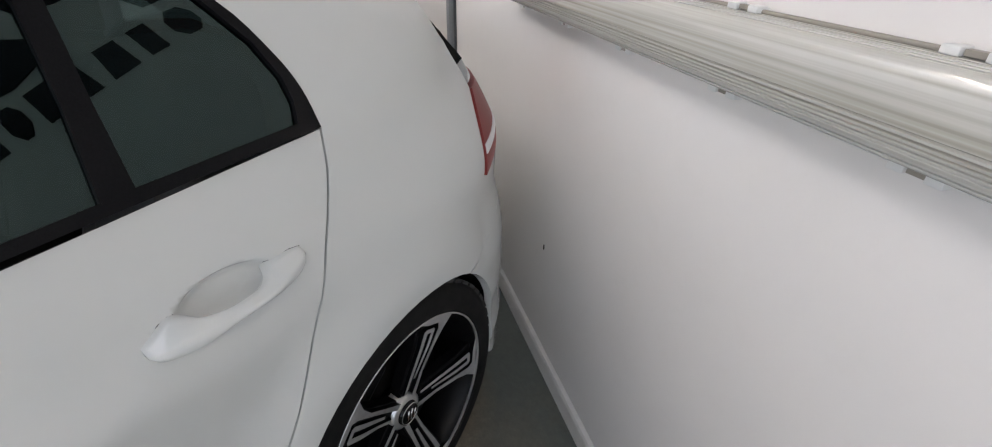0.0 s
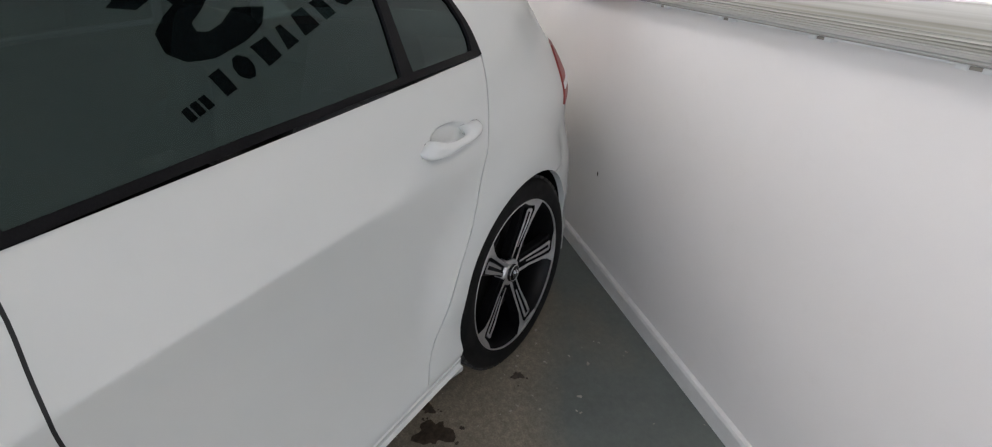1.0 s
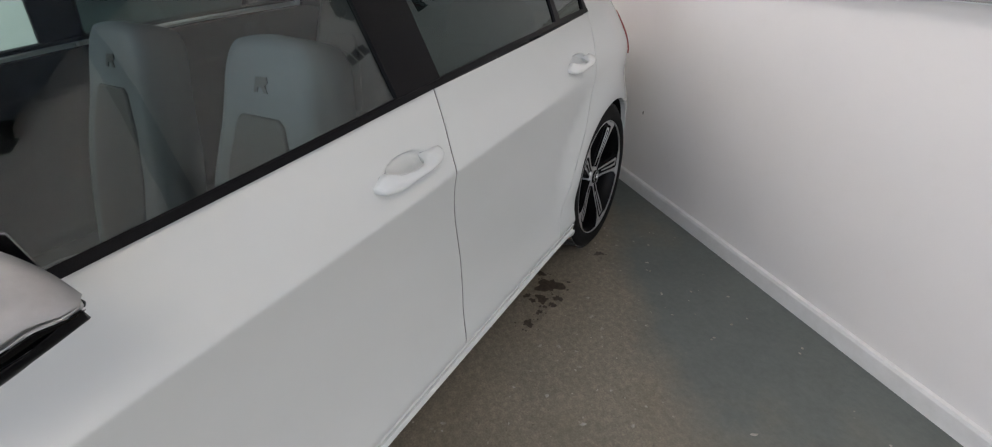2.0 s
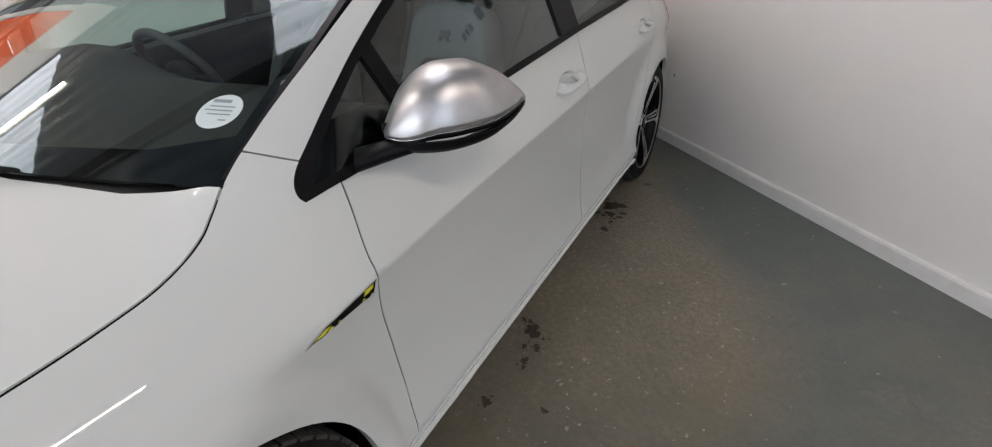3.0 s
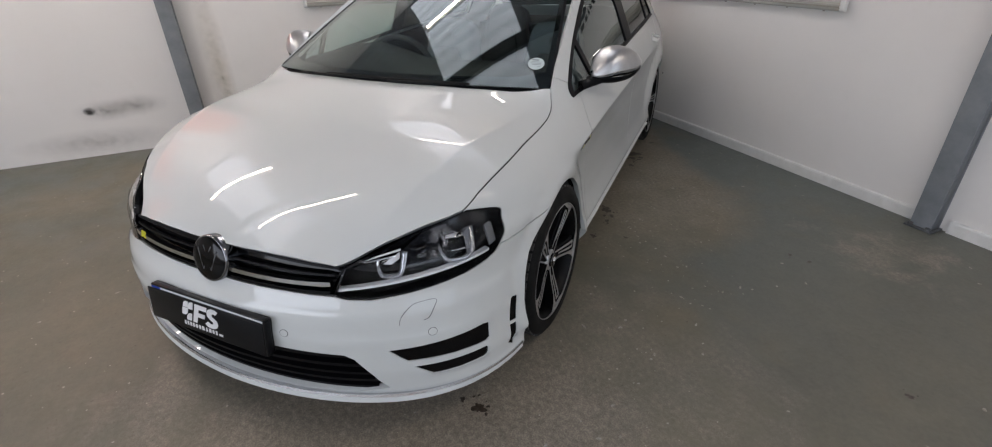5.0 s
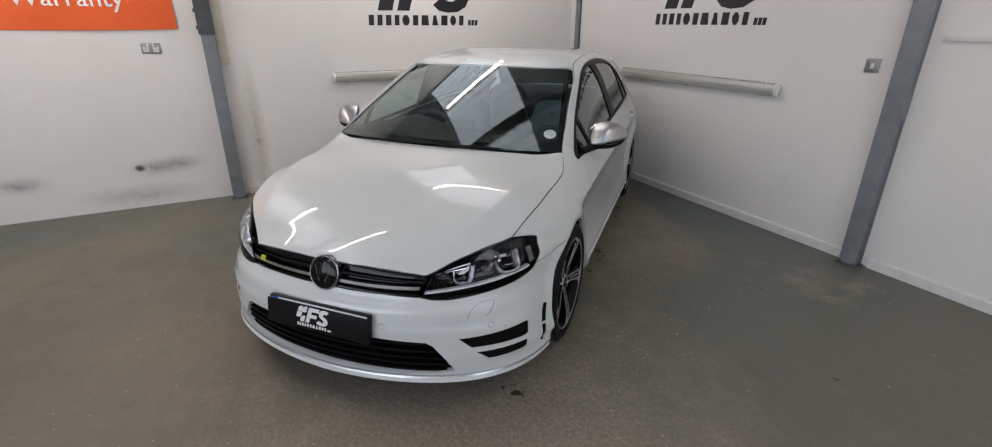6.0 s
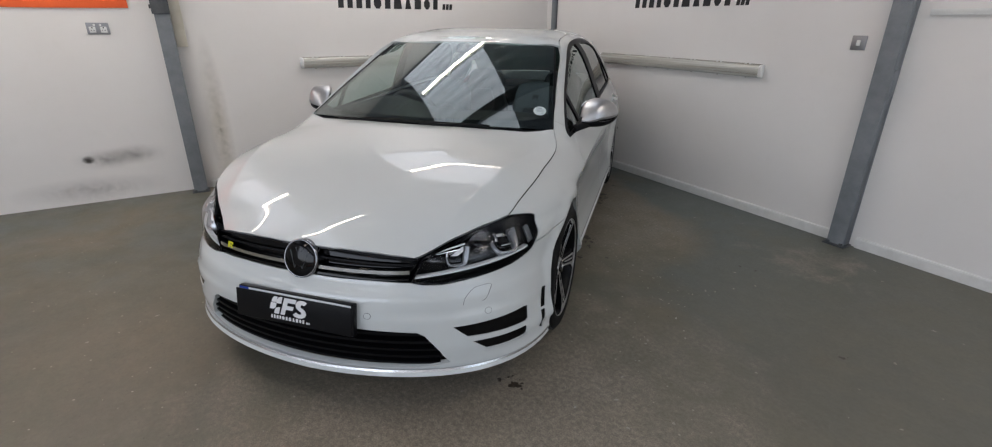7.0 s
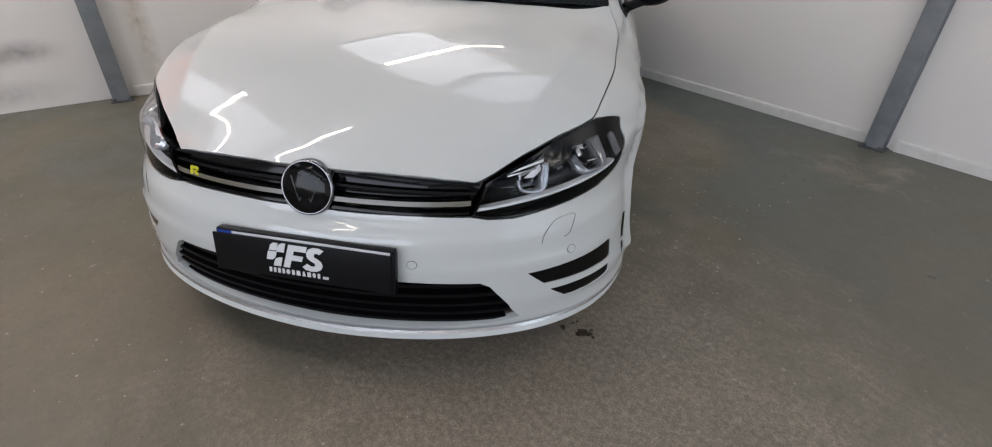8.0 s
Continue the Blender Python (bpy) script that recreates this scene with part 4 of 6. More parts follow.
GAP = 0.0019
DOOR_EDGE = [(0.464, 0.9078), (0.454, 0.860), (0.439, 0.80), (0.435, 0.76), (0.441, 0.67), (0.459, 0.55), (0.470, 0.42), (0.464, 0.33), (0.455, 0.283)]
MID_EDGE = [(1.568, 0.9690), (1.561, 0.90), (1.548, 0.83), (1.540, 0.77), (1.541, 0.70), (1.553, 0.60), (1.560, 0.52), (1.553, 0.43), (1.534, 0.35), (1.512, 0.283)]
BACK_EDGE = [(2.5525, 1.0015), (2.531, 0.95), (2.498, 0.90), (2.462, 0.85), (2.423, 0.775), (2.362, 0.655), (2.292, 0.55), (2.234, 0.457), (2.172, 0.368), (2.125, 0.283)]
DLO = [(0.388, 0.9032), (0.384, 0.912), (0.392, 0.928), (0.415, 0.947), (0.47, 0.980), (0.54, 1.023), (0.70, 1.116), (0.95, 1.245), (1.15, 1.318), (1.40, 1.356), (1.70, 1.366), (2.00, 1.350), (2.22, 1.312), (2.38, 1.252), (2.485, 1.175), (2.532, 1.105), (2.550, 1.055), (2.5525, 1.0035)]
SHUT = [(0.306, 0.953), (0.267, 0.925), (0.228, 0.903), (0.155, 0.880), (0.078, 0.868), (0.0, 0.860), (-0.13, 0.850), (-0.238, 0.836), (-0.33, 0.817), (-0.404, 0.794), (-0.45, 0.774), (-0.483, 0.759)]
smooth = lambda pts, n=4: spline(pts, n)
crease = [S(0.3 + 0.02 * k, crease_z(0.3 + 0.02 * k) + dz) for k in range(118) for dz in (-0.016, -0.007, -0.0025, 0.0, 0.0025, 0.007, 0.016)]
cups = [S((h[0] + h[2]) / 2 + 0.006 * i, (h[1] + h[3]) / 2 + 0.008 + 0.005 * j) for h in HANDLES for i in range(-13, 14) for j in range(-8, 9)]

# doors
fd = smooth(DOOR_EDGE) + smooth(MID_EDGE)[::-1]
front_doors = both("front_door", [S(*p) for p in fd], shell, PAINT, car, gap=0.0022, extra=crease + cups, thick=0.02, label="closed white front door with a sharp crease")
rd = smooth(MID_EDGE) + smooth(BACK_EDGE)[::-1]
rear_doors = both("rear_door", [S(*p) for p in rd], shell, PAINT, car, gap=0.0024, extra=crease + cups, thick=0.02, label="closed white rear door with a sharp crease")

# dark strip laid in the door gap to stand for its shade
seal = smooth(MID_EDGE)
both("door_gap_shade", [S(y - 0.003, z) for y, z in seal] + [S(y + 0.003, z) for y, z in seal[::-1]], shell, GAP_SHADE, car, step=0.03, off=-0.0018, thick=0.006, label="dark strip for the shade in the gap between the doors")

WS_EDGE = [(0.306, 0.9537), (0.34, 0.976), (0.38, 0.999), (0.45, 1.036), (0.60, 1.110), (0.80, 1.208), (0.95, 1.278), (1.06, 1.328)]
foot = [p for p in smooth(DLO) if p[0] < 0.5 and p[1] < 0.950]
foot_glass = [p for p in smooth(WS_EDGE) if p[0] < 0.357]
# front wings: door edge, foot of the windscreen pillar, bonnet edge, lamp, bumper seam, wheel arch
LAMP_OUT = [(-0.483, 0.759), (-0.440, 0.753), (-0.402, 0.7445), (-0.382, 0.735), (-0.383, 0.718), (-0.400, 0.684), (-0.422, 0.656), (-0.437, 0.638)]
wing = [S(*p) for p in smooth(DOOR_EDGE[::-1])] + [S(0.388, 0.9026)] + [S(*p) for p in foot[1:]] + [S(0.425, 0.9532), S(0.360, 0.9880)] + [S(*p) for p in foot_glass[:0:-1]] + [S(*p) for p in smooth(SHUT)] + [S(*p) for p in smooth(LAMP_OUT)] + [S(-0.33, 0.640)]
wing += arch(WHEEL_F, 0.344, 112, -4, 24) + [S(0.352, 0.283), S(0.40, 0.283)]
wings = both("front_wing", wing, shell, PAINT, car, gap=0.0012, extra=crease, thick=0.02, step=0.03, label="white front wing with a flared wheel arch")

# body sides: windscreen pillar, roof rail, rear pillar and rear quarter in one pressing
ROOF_EDGE = [(1.06, 1.328), (1.2, 1.368), (1.6, 1.398), (2.0, 1.391), (2.5, 1.348), (2.82, 1.285)]
HATCH = [(2.82, 1.285), (2.90, 1.19), (2.972, 1.08), (3.008, 0.995), (3.012, 0.947)]
TAIL_F = [(3.012, 0.947), (2.976, 0.905), (2.947, 0.848), (2.929, 0.782)]
side = [S(*p) for p in [(0.4252, 0.9537), (0.361, 0.9886)] + [p for p in smooth(WS_EDGE) if p[0] > 0.366] + smooth(ROOF_EDGE)[1:] + smooth(HATCH)[1:] + smooth(TAIL_F)[1:]]
side += [S(3.00, 0.800), S(3.08, 0.824), S(3.10, 0.66), S(2.99, 0.63)] + arch(WHEEL_R, 0.344, 57, 184, 20) + [S(2.266, 0.283)] + [S(*p) for p in smooth(BACK_EDGE)[::-1]] + [S(*p) for p in smooth(DLO)[::-1] if p not in foot and not (p[0] < 0.5 and p[1] < 0.957)]
both("body_side", side, shell, PAINT, car, gap=GAP * 0.6, extra=crease, thick=0.02, step=0.032, label="white body side with pillars and rear quarter")

# window surrounds and panes
Q_PANE = [(0.418, 0.917), (0.46, 0.921), (0.672, 0.940), (0.655, 1.074), (0.64, 1.066), (0.52, 0.994), (0.446, 0.946)]
F_PANE = [(0.708, 0.934), (1.0, 0.950), (1.452, 0.977), (1.432, 1.337), (1.38, 1.337), (1.17, 1.304), (0.96, 1.232), (0.74, 1.120), (0.692, 1.092)]
R_PANE = [(1.600, 0.984), (1.9, 0.998), (2.254, 1.009), (2.270, 1.10), (2.280, 1.19), (2.268, 1.272), (2.135, 1.304), (1.98, 1.326), (1.72, 1.340), (1.580, 1.340)]
B_PANE = [(2.291, 1.011), (2.518, 1.015), (2.528, 1.042), (2.527, 1.075), (2.508, 1.122), (2.462, 1.182), (2.37, 1.238), (2.310, 1.262), (2.306, 1.19), (2.297, 1.10)]
dlo = [S(*p) for p in smooth(DLO)] + [S(2.5525, 1.0008)] + [S(y, belt_z(y) - 0.001) for y in (2.3, 1.9, 1.5, 1.1, 0.7)] + [S(0.388, 0.9020)]
panes = [[S(*p) for p in q] for q in (Q_PANE, F_PANE, R_PANE, B_PANE)]
both("window_surround", dlo, shell, TRIM, car, holes=panes, step=0.035, off=0.002, thick=0.014, label="black window surround and pillar trim")
for q, m, par, name in zip(panes, (GLASS, GLASS, TINT, TINT), (front_doors, front_doors, rear_doors, (car, car)), ("quarter_window", "door_window", "door_window", "quarter_window")):
    for ob in both(name, inset(q, -0.008), shell, m, par, step=0.05, off=-0.006, thick=0.004, closed=True, roll=0, label="clear door glass" if m is GLASS else "dark privacy glass"):
        ob.visible_shadow = False
ys = [0.47 + 0.1884 * k for k in range(12)]
strip = [S(y, belt_z(y) - 0.002) for y in ys] + [S(y, belt_z(y) + 0.011) for y in ys[::-1]]
both("belt_seal", strip, shell, TRIM, car, off=0.007, thick=0.012, label="black rubber seal below the windows")

# the same painted shade for the front door and bonnet gaps
front_gap = smooth(DOOR_EDGE)
both("door_gap_shade", [S(y - 0.003, z) for y, z in front_gap] + [S(y + 0.003, z) for y, z in front_gap[::-1]], shell, GAP_SHADE, car, step=0.03, off=-0.0022, thick=0.006, label="dark strip for the shade in the front door gap")
shut_line = smooth(SHUT)[2:]
both("bonnet_gap_shade", [S(y, z - 0.006) for y, z in shut_line] + [S(y, z + 0.0015) for y, z in shut_line[::-1]], shell, DARK, car, step=0.03, off=-0.0035, thick=0.006, label="dark strip for the shade along the bonnet edge")

# bonnet
shut_x = curve(*[(p[0], shell(*S(*p)).x) for p in SHUT[::-1]])
shut_z = curve((-0.90, 0.60), (-0.80, 0.634), (-0.751, 0.654), (-0.717, 0.668), (-0.646, 0.708), (-0.567, 0.739), *[(y, z + 0.001) for y, z in SHUT[::-1]])
side_x = curve((-0.90, 0.39), (-0.80, 0.425), (-0.751, 0.456), (-0.717, 0.490), (-0.646, 0.572), (-0.567, 0.652), *[(y, shut_x(y)) for y, z in SHUT[::-1]])
mid_z = curve((-0.90, 0.62), (-0.82, 0.663), (-0.78, 0.695), (-0.70, 0.747), (-0.60, 0.795), (-0.47, 0.842), (-0.226, 0.906), (0.0, 0.950), (0.12, 0.971), (0.20, 0.985), (0.30, 1.0))
fold_x = curve((-0.9, 0.38), (-0.70, 0.480), (-0.65, 0.510), (-0.60, 0.535), (-0.50, 0.570), (-0.40, 0.600), (-0.30, 0.627), (-0.15, 0.665), (0.0, 0.697), (0.15, 0.722), (0.3, 0.728))


def bonnet_top(x, y):
    """A slightly domed middle that breaks at a crease into a falling strip along each wing."""
    e = side_x(y)
    f = min(fold_x(y), e - 0.03)
    fall = 0.40
    zf = min(shut_z(y) + fall * (e - f), mid_z(y) - 0.010)
    fall = (zf - shut_z(y)) / (e - f)
    zi = mid_z(y) - (mid_z(y) - zf) * (abs(x) / f) ** 2.2
    zo = zf - fall * (abs(x) - f)
    m, k = min(zi, zo), 0.0012
    return Vector((x, y, m - k * math.log(math.exp(-(zi - m) / k) + math.exp(-(zo - m) / k)) + k * 0.35))


edge = [(-0.483, shut_x(-0.483))] + [(y, side_x(y)) for y in (-0.52, -0.58, -0.64, -0.70, -0.751)]
nose = [(0.44, -0.765), (0.36, -0.783), (0.24, -0.800), (0.12, -0.810), (0.0, -0.813)]
half = [(shell(*S(*p)).x, p[0]) for p in smooth(SHUT)] + [(x, y) for y, x in edge[1:]] + nose
ws_foot = [(0.0, 0.122), (0.2, 0.134), (0.4, 0.169), (0.6, 0.232)]
out = [(x, y) for x, y in half] + [(-x, y) for x, y in half[::-1][1:]] + [(-x, y) for x, y in ws_foot[::-1]] + ws_foot[1:]
folds = [(q * (min(fold_x(y), side_x(y) - 0.03) + dx), y) for y in [-0.70 + 0.022 * k for k in range(41)] for dx in (-0.014, -0.005, 0.0, 0.005, 0.014) for q in (-1, 1)]
panel("bonnet", out, bonnet_top, PAINT, car, step=0.03, gap=GAP * 1.35, thick=0.02, extra=folds, label="glossy white bonnet with soft folds")

# windscreen
def screen(u, v):
    return Vector((u * (0.746 + (0.580 - 0.746) * v), 0.308 + (1.070 - 0.308) * v - (1 - u * u) * (0.198 - 0.108 * v), 0.953 + (1.330 - 0.953) * v + (1 - u * u) * (0.032 + 0.026 * v) + 0.030 * v * (1 - v)))


ws = panel("windscreen", [(-1, 0), (1, 0), (1, 1), (-1, 1)], screen, GLASS, car, step=0.08, thick=0.005, off=-0.002, closed=True, roll=0, label="clear windscreen reflecting the roof")
ws.visible_shadow = False
hole = [(-0.955, 0.12), (-0.8, 0.075), (-0.4, 0.055), (0, 0.05), (0.4, 0.055), (0.8, 0.075), (0.955, 0.12), (0.955, 0.9), (0.92, 0.955), (-0.92, 0.955), (-0.955, 0.9)]
panel("screen_border", [(-1, 0), (1, 0), (1, 1), (-1, 1)], screen, GLOSS_BLACK, car, holes=[hole], step=0.08, off=-0.008, thick=0.002, label="black printed border of the windscreen")
both("screen_seal", [(0.985, 0.015), (0.996, 0.015), (1.003, 0.25), (1.006, 1.0), (0.985, 1.0)], screen, TRIM, car, off=0.0005, step=0.05, thick=0.02)
panel("cowl", [(-0.88, -0.02), (-0.5, -0.02), (0, -0.02), (0.5, -0.02), (0.88, -0.02), (0.92, 0.012), (-0.92, 0.012)], screen, TRIM, car, step=0.06, off=-0.014, thick=0.01, label="black plastic cowl below the windscreen")

# roof
screen_top = lambda u: 1.0 - 0.085 * (1 - u * u)


def roof_top(x, y):
    v = 1.0
    for _ in range(12):
        u = min(1.0, abs(x) / (0.746 - 0.166 * v))
        v = (y - 0.308 + (1 - u * u) * 0.198) / (0.762 + (1 - u * u) * 0.108)
    zb, zr = belt_z(y), roof_z(y)
    xb = belt(y - Y0 if y < Y1 else S(y, zb)[0], zb)[0]
    h = find(lambda q: abs(x) - (xb - 0.19 * q) * (1 - q ** 6) ** (1 / 6), 0.2, 0.99999)
    top = zb + h * (zr - zb)
    # the front edge lies flush with the windscreen
    return Vector((x, y, top + (screen(u, v).z + 0.0015 - top) * smoothstep(1.03, 0.96, v)))


re_pts = [(shell(*S(*p)).x, p[0]) for p in smooth(ROOF_EDGE)]
ws_top = [tuple(screen(u, screen_top(u)).xy) for u in (0.97, 0.85, 0.7, 0.45, 0.2, 0.0)]
half = ws_top[::-1] + re_pts[1:] + [(0.45, 2.90), (0.22, 2.935), (0.0, 2.945)]
out = half + [(-x, y) for x, y in half[::-1][1:-1]]
panel("roof", out, roof_top, PAINT, car, step=0.05, gap=GAP, thick=0.015, label="white roof panel")

# ---- nose of the car ----
def nose(s, z):
    """The skin about the nose: s runs from the middle, to the left flank positive."""
    p = shell(abs(s) - F_ARC, z)
    return p if s >= 0 else Vector((-p.x, p.y, p.z))


def N(x, z):
    return F(abs(x), z)[0] + F_ARC if x >= 0 else -(F(abs(x), z)[0] + F_ARC), z


def NS(y, z):
    return S(y, z)[0] + F_ARC, z


def mirrored(half):
    """A closed outline from its left half, which runs from the middle to the middle."""
    return half + [(-s, z) for s, z in half[::-1]]


def hoop(pts):
    return [(-s, z) for s, z in pts[::-1]]


LAMP_LOW = [NS(-0.458, 0.616), NS(-0.485, 0.603), N(0.763, 0.586), N(0.706, 0.575), N(0.644, 0.567), N(0.541, 0.556), N(0.475, 0.558), N(0.430, 0.566)]
LAMP = [N(0.452, 0.618), N(0.462, 0.656), N(0.50, 0.676), N(0.562, 0.702), N(0.640, 0.736)] + [NS(*p) for p in smooth(LAMP_OUT)] + LAMP_LOW
LAMP_BOTTOM = [NS(-0.437, 0.635)] + LAMP_LOW


def front_arch(n=14):
    """The bumper's edge before the wheel: it opens a little towards the ground."""
    pts = []
    for k in range(n + 1):
        a = 200 - 87 * k / n
        r = 0.370 + 0.018 * smoothstep(115, 145, a) + 0.014 * smoothstep(178, 200, a)
        pts.append(S(WHEEL_F + r * math.cos(radians(a)), HUB_Z + r * math.sin(radians(a))))
    return pts
top = [(s + F_ARC, z) for s, z in front_arch()] + [NS(-0.33, 0.637)] + LAMP_BOTTOM + [N(0.28, 0.567), N(0.12, 0.562)]
low = [N(0.02, 0.180), N(0.3, 0.183), N(0.577, 0.196), N(0.75, 0.205), NS(-0.385, 0.206)]
bumper_out = low + top
bumper_out = bumper_out + [(-s, z) for s, z in bumper_out[::-1]]
GRILLE_LOW = [N(0.02, 0.191), N(0.30, 0.196), N(0.50, 0.212), N(0.576, 0.228), N(0.545, 0.286), N(0.492, 0.360), N(0.465, 0.376), N(0.25, 0.385), N(0.02, 0.387)]
grille_low = GRILLE_LOW + [(-s, z) for s, z in GRILLE_LOW[::-1]]
FOG_A = [N(0.590, 0.391), N(0.70, 0.396), N(0.812, 0.402), N(0.823, 0.396), N(0.828, 0.342), N(0.822, 0.336), N(0.73, 0.340), N(0.640, 0.343)]
FOG_B = [N(0.656, 0.319), N(0.74, 0.318), N(0.824, 0.317), N(0.829, 0.310), N(0.826, 0.280), N(0.818, 0.273), N(0.75, 0.272), N(0.701, 0.274)]
VENT_A = [NS(-0.432, 0.424), NS(-0.424, 0.428), NS(-0.404, 0.424), NS(-0.426, 0.340), NS(-0.458, 0.344)]
VENT_B = [NS(-0.460, 0.334), NS(-0.429, 0.329), NS(-0.448, 0.244), NS(-0.474, 0.262)]
small = [FOG_A, FOG_B, VENT_A, VENT_B]
bumper = panel("front_bumper", bumper_out, nose, PAINT, car, step=0.03, gap=0.0006, thick=0.022, holes=[grille_low] + small + [hoop(h) for h in small], label="white front bumper with black air openings")
panel("bumper_cavity", mirrored([N(0.001, 0.17), N(0.4, 0.17), N(0.8, 0.18), NS(-0.40, 0.22), NS(-0.40, 0.56), N(0.7, 0.60), N(0.4, 0.66), N(0.001, 0.69)]), nose, DARK, car, off=-0.055, thick=0.01)
for z in (0.218, 0.252, 0.288, 0.324, 0.360):
    w = 0.570 - 0.55 * max(0.0, z - 0.236) - 2.2 * max(0.0, 0.232 - z)
    h = 0.006
    panel("grille_slat", [N(-w, z - h), N(-0.25, z - h), N(0.25, z - h), N(w, z - h), N(w, z + h), N(0.25, z + h), N(-0.25, z + h), N(-w, z + h)], nose, TRIM, car, off=-0.012, thick=0.03)
for q in (FOG_A, FOG_B, VENT_A, VENT_B):
    for f in (q, hoop(q)):
        panel("air_insert", inset(f, -0.003), nose, GLOSS_BLACK, car, off=-0.004, thick=0.008)
ends = NS(-0.40, 0.20)[0]


def ledge(s, z):
    """The lower lip: it stands out further towards the ground."""
    p = nose(s, 0.20)
    t = (nose(s + 1e-3, 0.20) - nose(s - 1e-3, 0.20)).normalized()
    n = Vector((t.y, -t.x, 0))
    return Vector((p.x, p.y, z)) + n * (0.003 + (0.206 + 0.034 * (abs(s) / ends) ** 1.3 - z) * (0.42 - 0.30 * smoothstep(0.55, 0.95, abs(s) / ends)))


cuts = [ends * k / 10 for k in range(11)]
rise = lambda s: 0.034 * (s / ends) ** 1.3
half = [(s, 0.164 + rise(s)) for s in cuts] + [(s, 0.180 + rise(s)) for s in cuts[::-1]]
panel("splitter", mirrored(half), ledge, PAINT, car, thick=0.03, closed=True, label="white lower lip of the bumper")
half = [(s, 0.1805 + rise(s)) for s in cuts] + [(s, 0.189 + rise(s)) for s in cuts[::-1]]
panel("lip_trim", mirrored(half), ledge, LIP_SILVER, car, thick=0.02, off=0.002, label="silver trim line on the lower lip")

# upper grille with slats, bright strip and round mark
GR = [N(0.001, 0.560), N(0.12, 0.562), N(0.28, 0.567), N(0.420, 0.577), N(0.458, 0.663), N(0.36, 0.677), N(0.18, 0.689), N(0.001, 0.693)]
grille = panel("grille", mirrored(GR), nose, GLOSS_BLACK, car, off=-0.030, thick=0.02, label="gloss black grille with a bright strip")
def strip_of(name, z0, z1, rise, w, off, thick, material, label=""):
    xs_ = [w * k / 8 for k in range(9)]
    half = [N(max(x, 0.001), z0 + rise * (x / w) ** 2) for x in xs_] + [N(max(x, 0.001), z1 + rise * (x / w) ** 2) for x in xs_[::-1]]
    return panel(name, mirrored(half), nose, material, grille, off=off, thick=thick, label=label, roll=0.002)
strip_of("grille_slat", 0.664, 0.670, -0.014, 0.448, -0.006, 0.02, TRIM)
strip_of("grille_slat", 0.630, 0.636, 0.000, 0.438, -0.006, 0.02, TRIM)
strip_of("bright_strip", 0.588, 0.602, 0.012, 0.428, 0.004, 0.02, CHROME, "bright metal strip across the grille")
strip_of("grille_slat", 0.566, 0.574, 0.008, 0.424, 0.0, 0.03, GLOSS_BLACK)
BADGE = Matrix.Translation((-0.004, -0.812, 0.612)) @ Matrix.Rotation(radians(-17), 4, "X") @ Matrix.Rotation(math.pi / 2, 4, "Z") @ Matrix.Scale(1.19, 4)
mark = part("round_mark", lathe([(0.0, -0.026), (0.0575, -0.026), (0.0605, -0.028), (0.0635, -0.026), (0.0645, -0.018), (0.0645, 0.03)], 56), DARK_CHROME, car, "round dark mark with a chrome rim on the nose")
mark.matrix_basis = BADGE
part("dome", lathe([(0.0, -0.0350), (0.02, -0.0346), (0.04, -0.0328), (0.052, -0.0300), (0.0595, -0.0270)], 48), GLOSS_BLACK, mark, "dark glossy dome")
bm = bmesh.new()
for a, b in (((-0.034, 0.026), (-0.014, -0.030)), ((-0.014, -0.030), (0.0, 0.0)), ((0.0, 0.0), (0.014, -0.030)), ((0.014, -0.030), (0.034, 0.026)), ((-0.014, 0.036), (0.0, 0.008)), ((0.0, 0.008), (0.014, 0.036))):
    tube(bm, [(-0.0322, a[0], a[1]), (-0.0322, b[0], b[1])], 0.0024, 6)
part("bars", bm, STEEL_DARK, mark)

# number plate with a company card over it
plate = thing("number_plate", "black show card over a number plate on the bumper", "number plate", CAR @ Matrix.Translation((-0.008, -0.918, 0.376)) @ Matrix.Rotation(radians(-9), 4, "X"))
plate.parent, plate.matrix_parent_inverse = car, CAR.inverted()
for key in ("category",):
    del plate[key]
part("holder", boxes((-0.262, -0.004, -0.004, 0.262, 0.022, 0.120), bevel=0.005), PLATE_BLACK, plate)
part("rear_plate", boxes((-0.252, -0.0055, 0.098, 0.252, -0.0042, 0.117)), VINYL_WHITE, plate, "white plate edge behind the card", False)
part("blue_field", boxes((-0.254, -0.0065, 0.097, -0.212, -0.0056, 0.1175)), BLUE, plate, "", False)
part("card", boxes((-0.268, -0.012, -0.006, 0.258, -0.0068, 0.1085), bevel=0.0015), PLATE_BLACK, plate, "black card")
part("holder_frame", boxes((0.258, -0.012, -0.004, 0.268, 0.01, 0.116), (-0.25, -0.010, 0.117, 0.262, 0.01, 0.124), bevel=0.003), PLATE_BLACK, plate)
logo = new("company_mark")
logo.parent = plate
logo.matrix_basis = Matrix.Translation((-0.105, -0.0122, 0.010))
tagged(logo, "white company mark with name bars")
emblem(logo, 0.175, VINYL_WHITE, 0.0012)

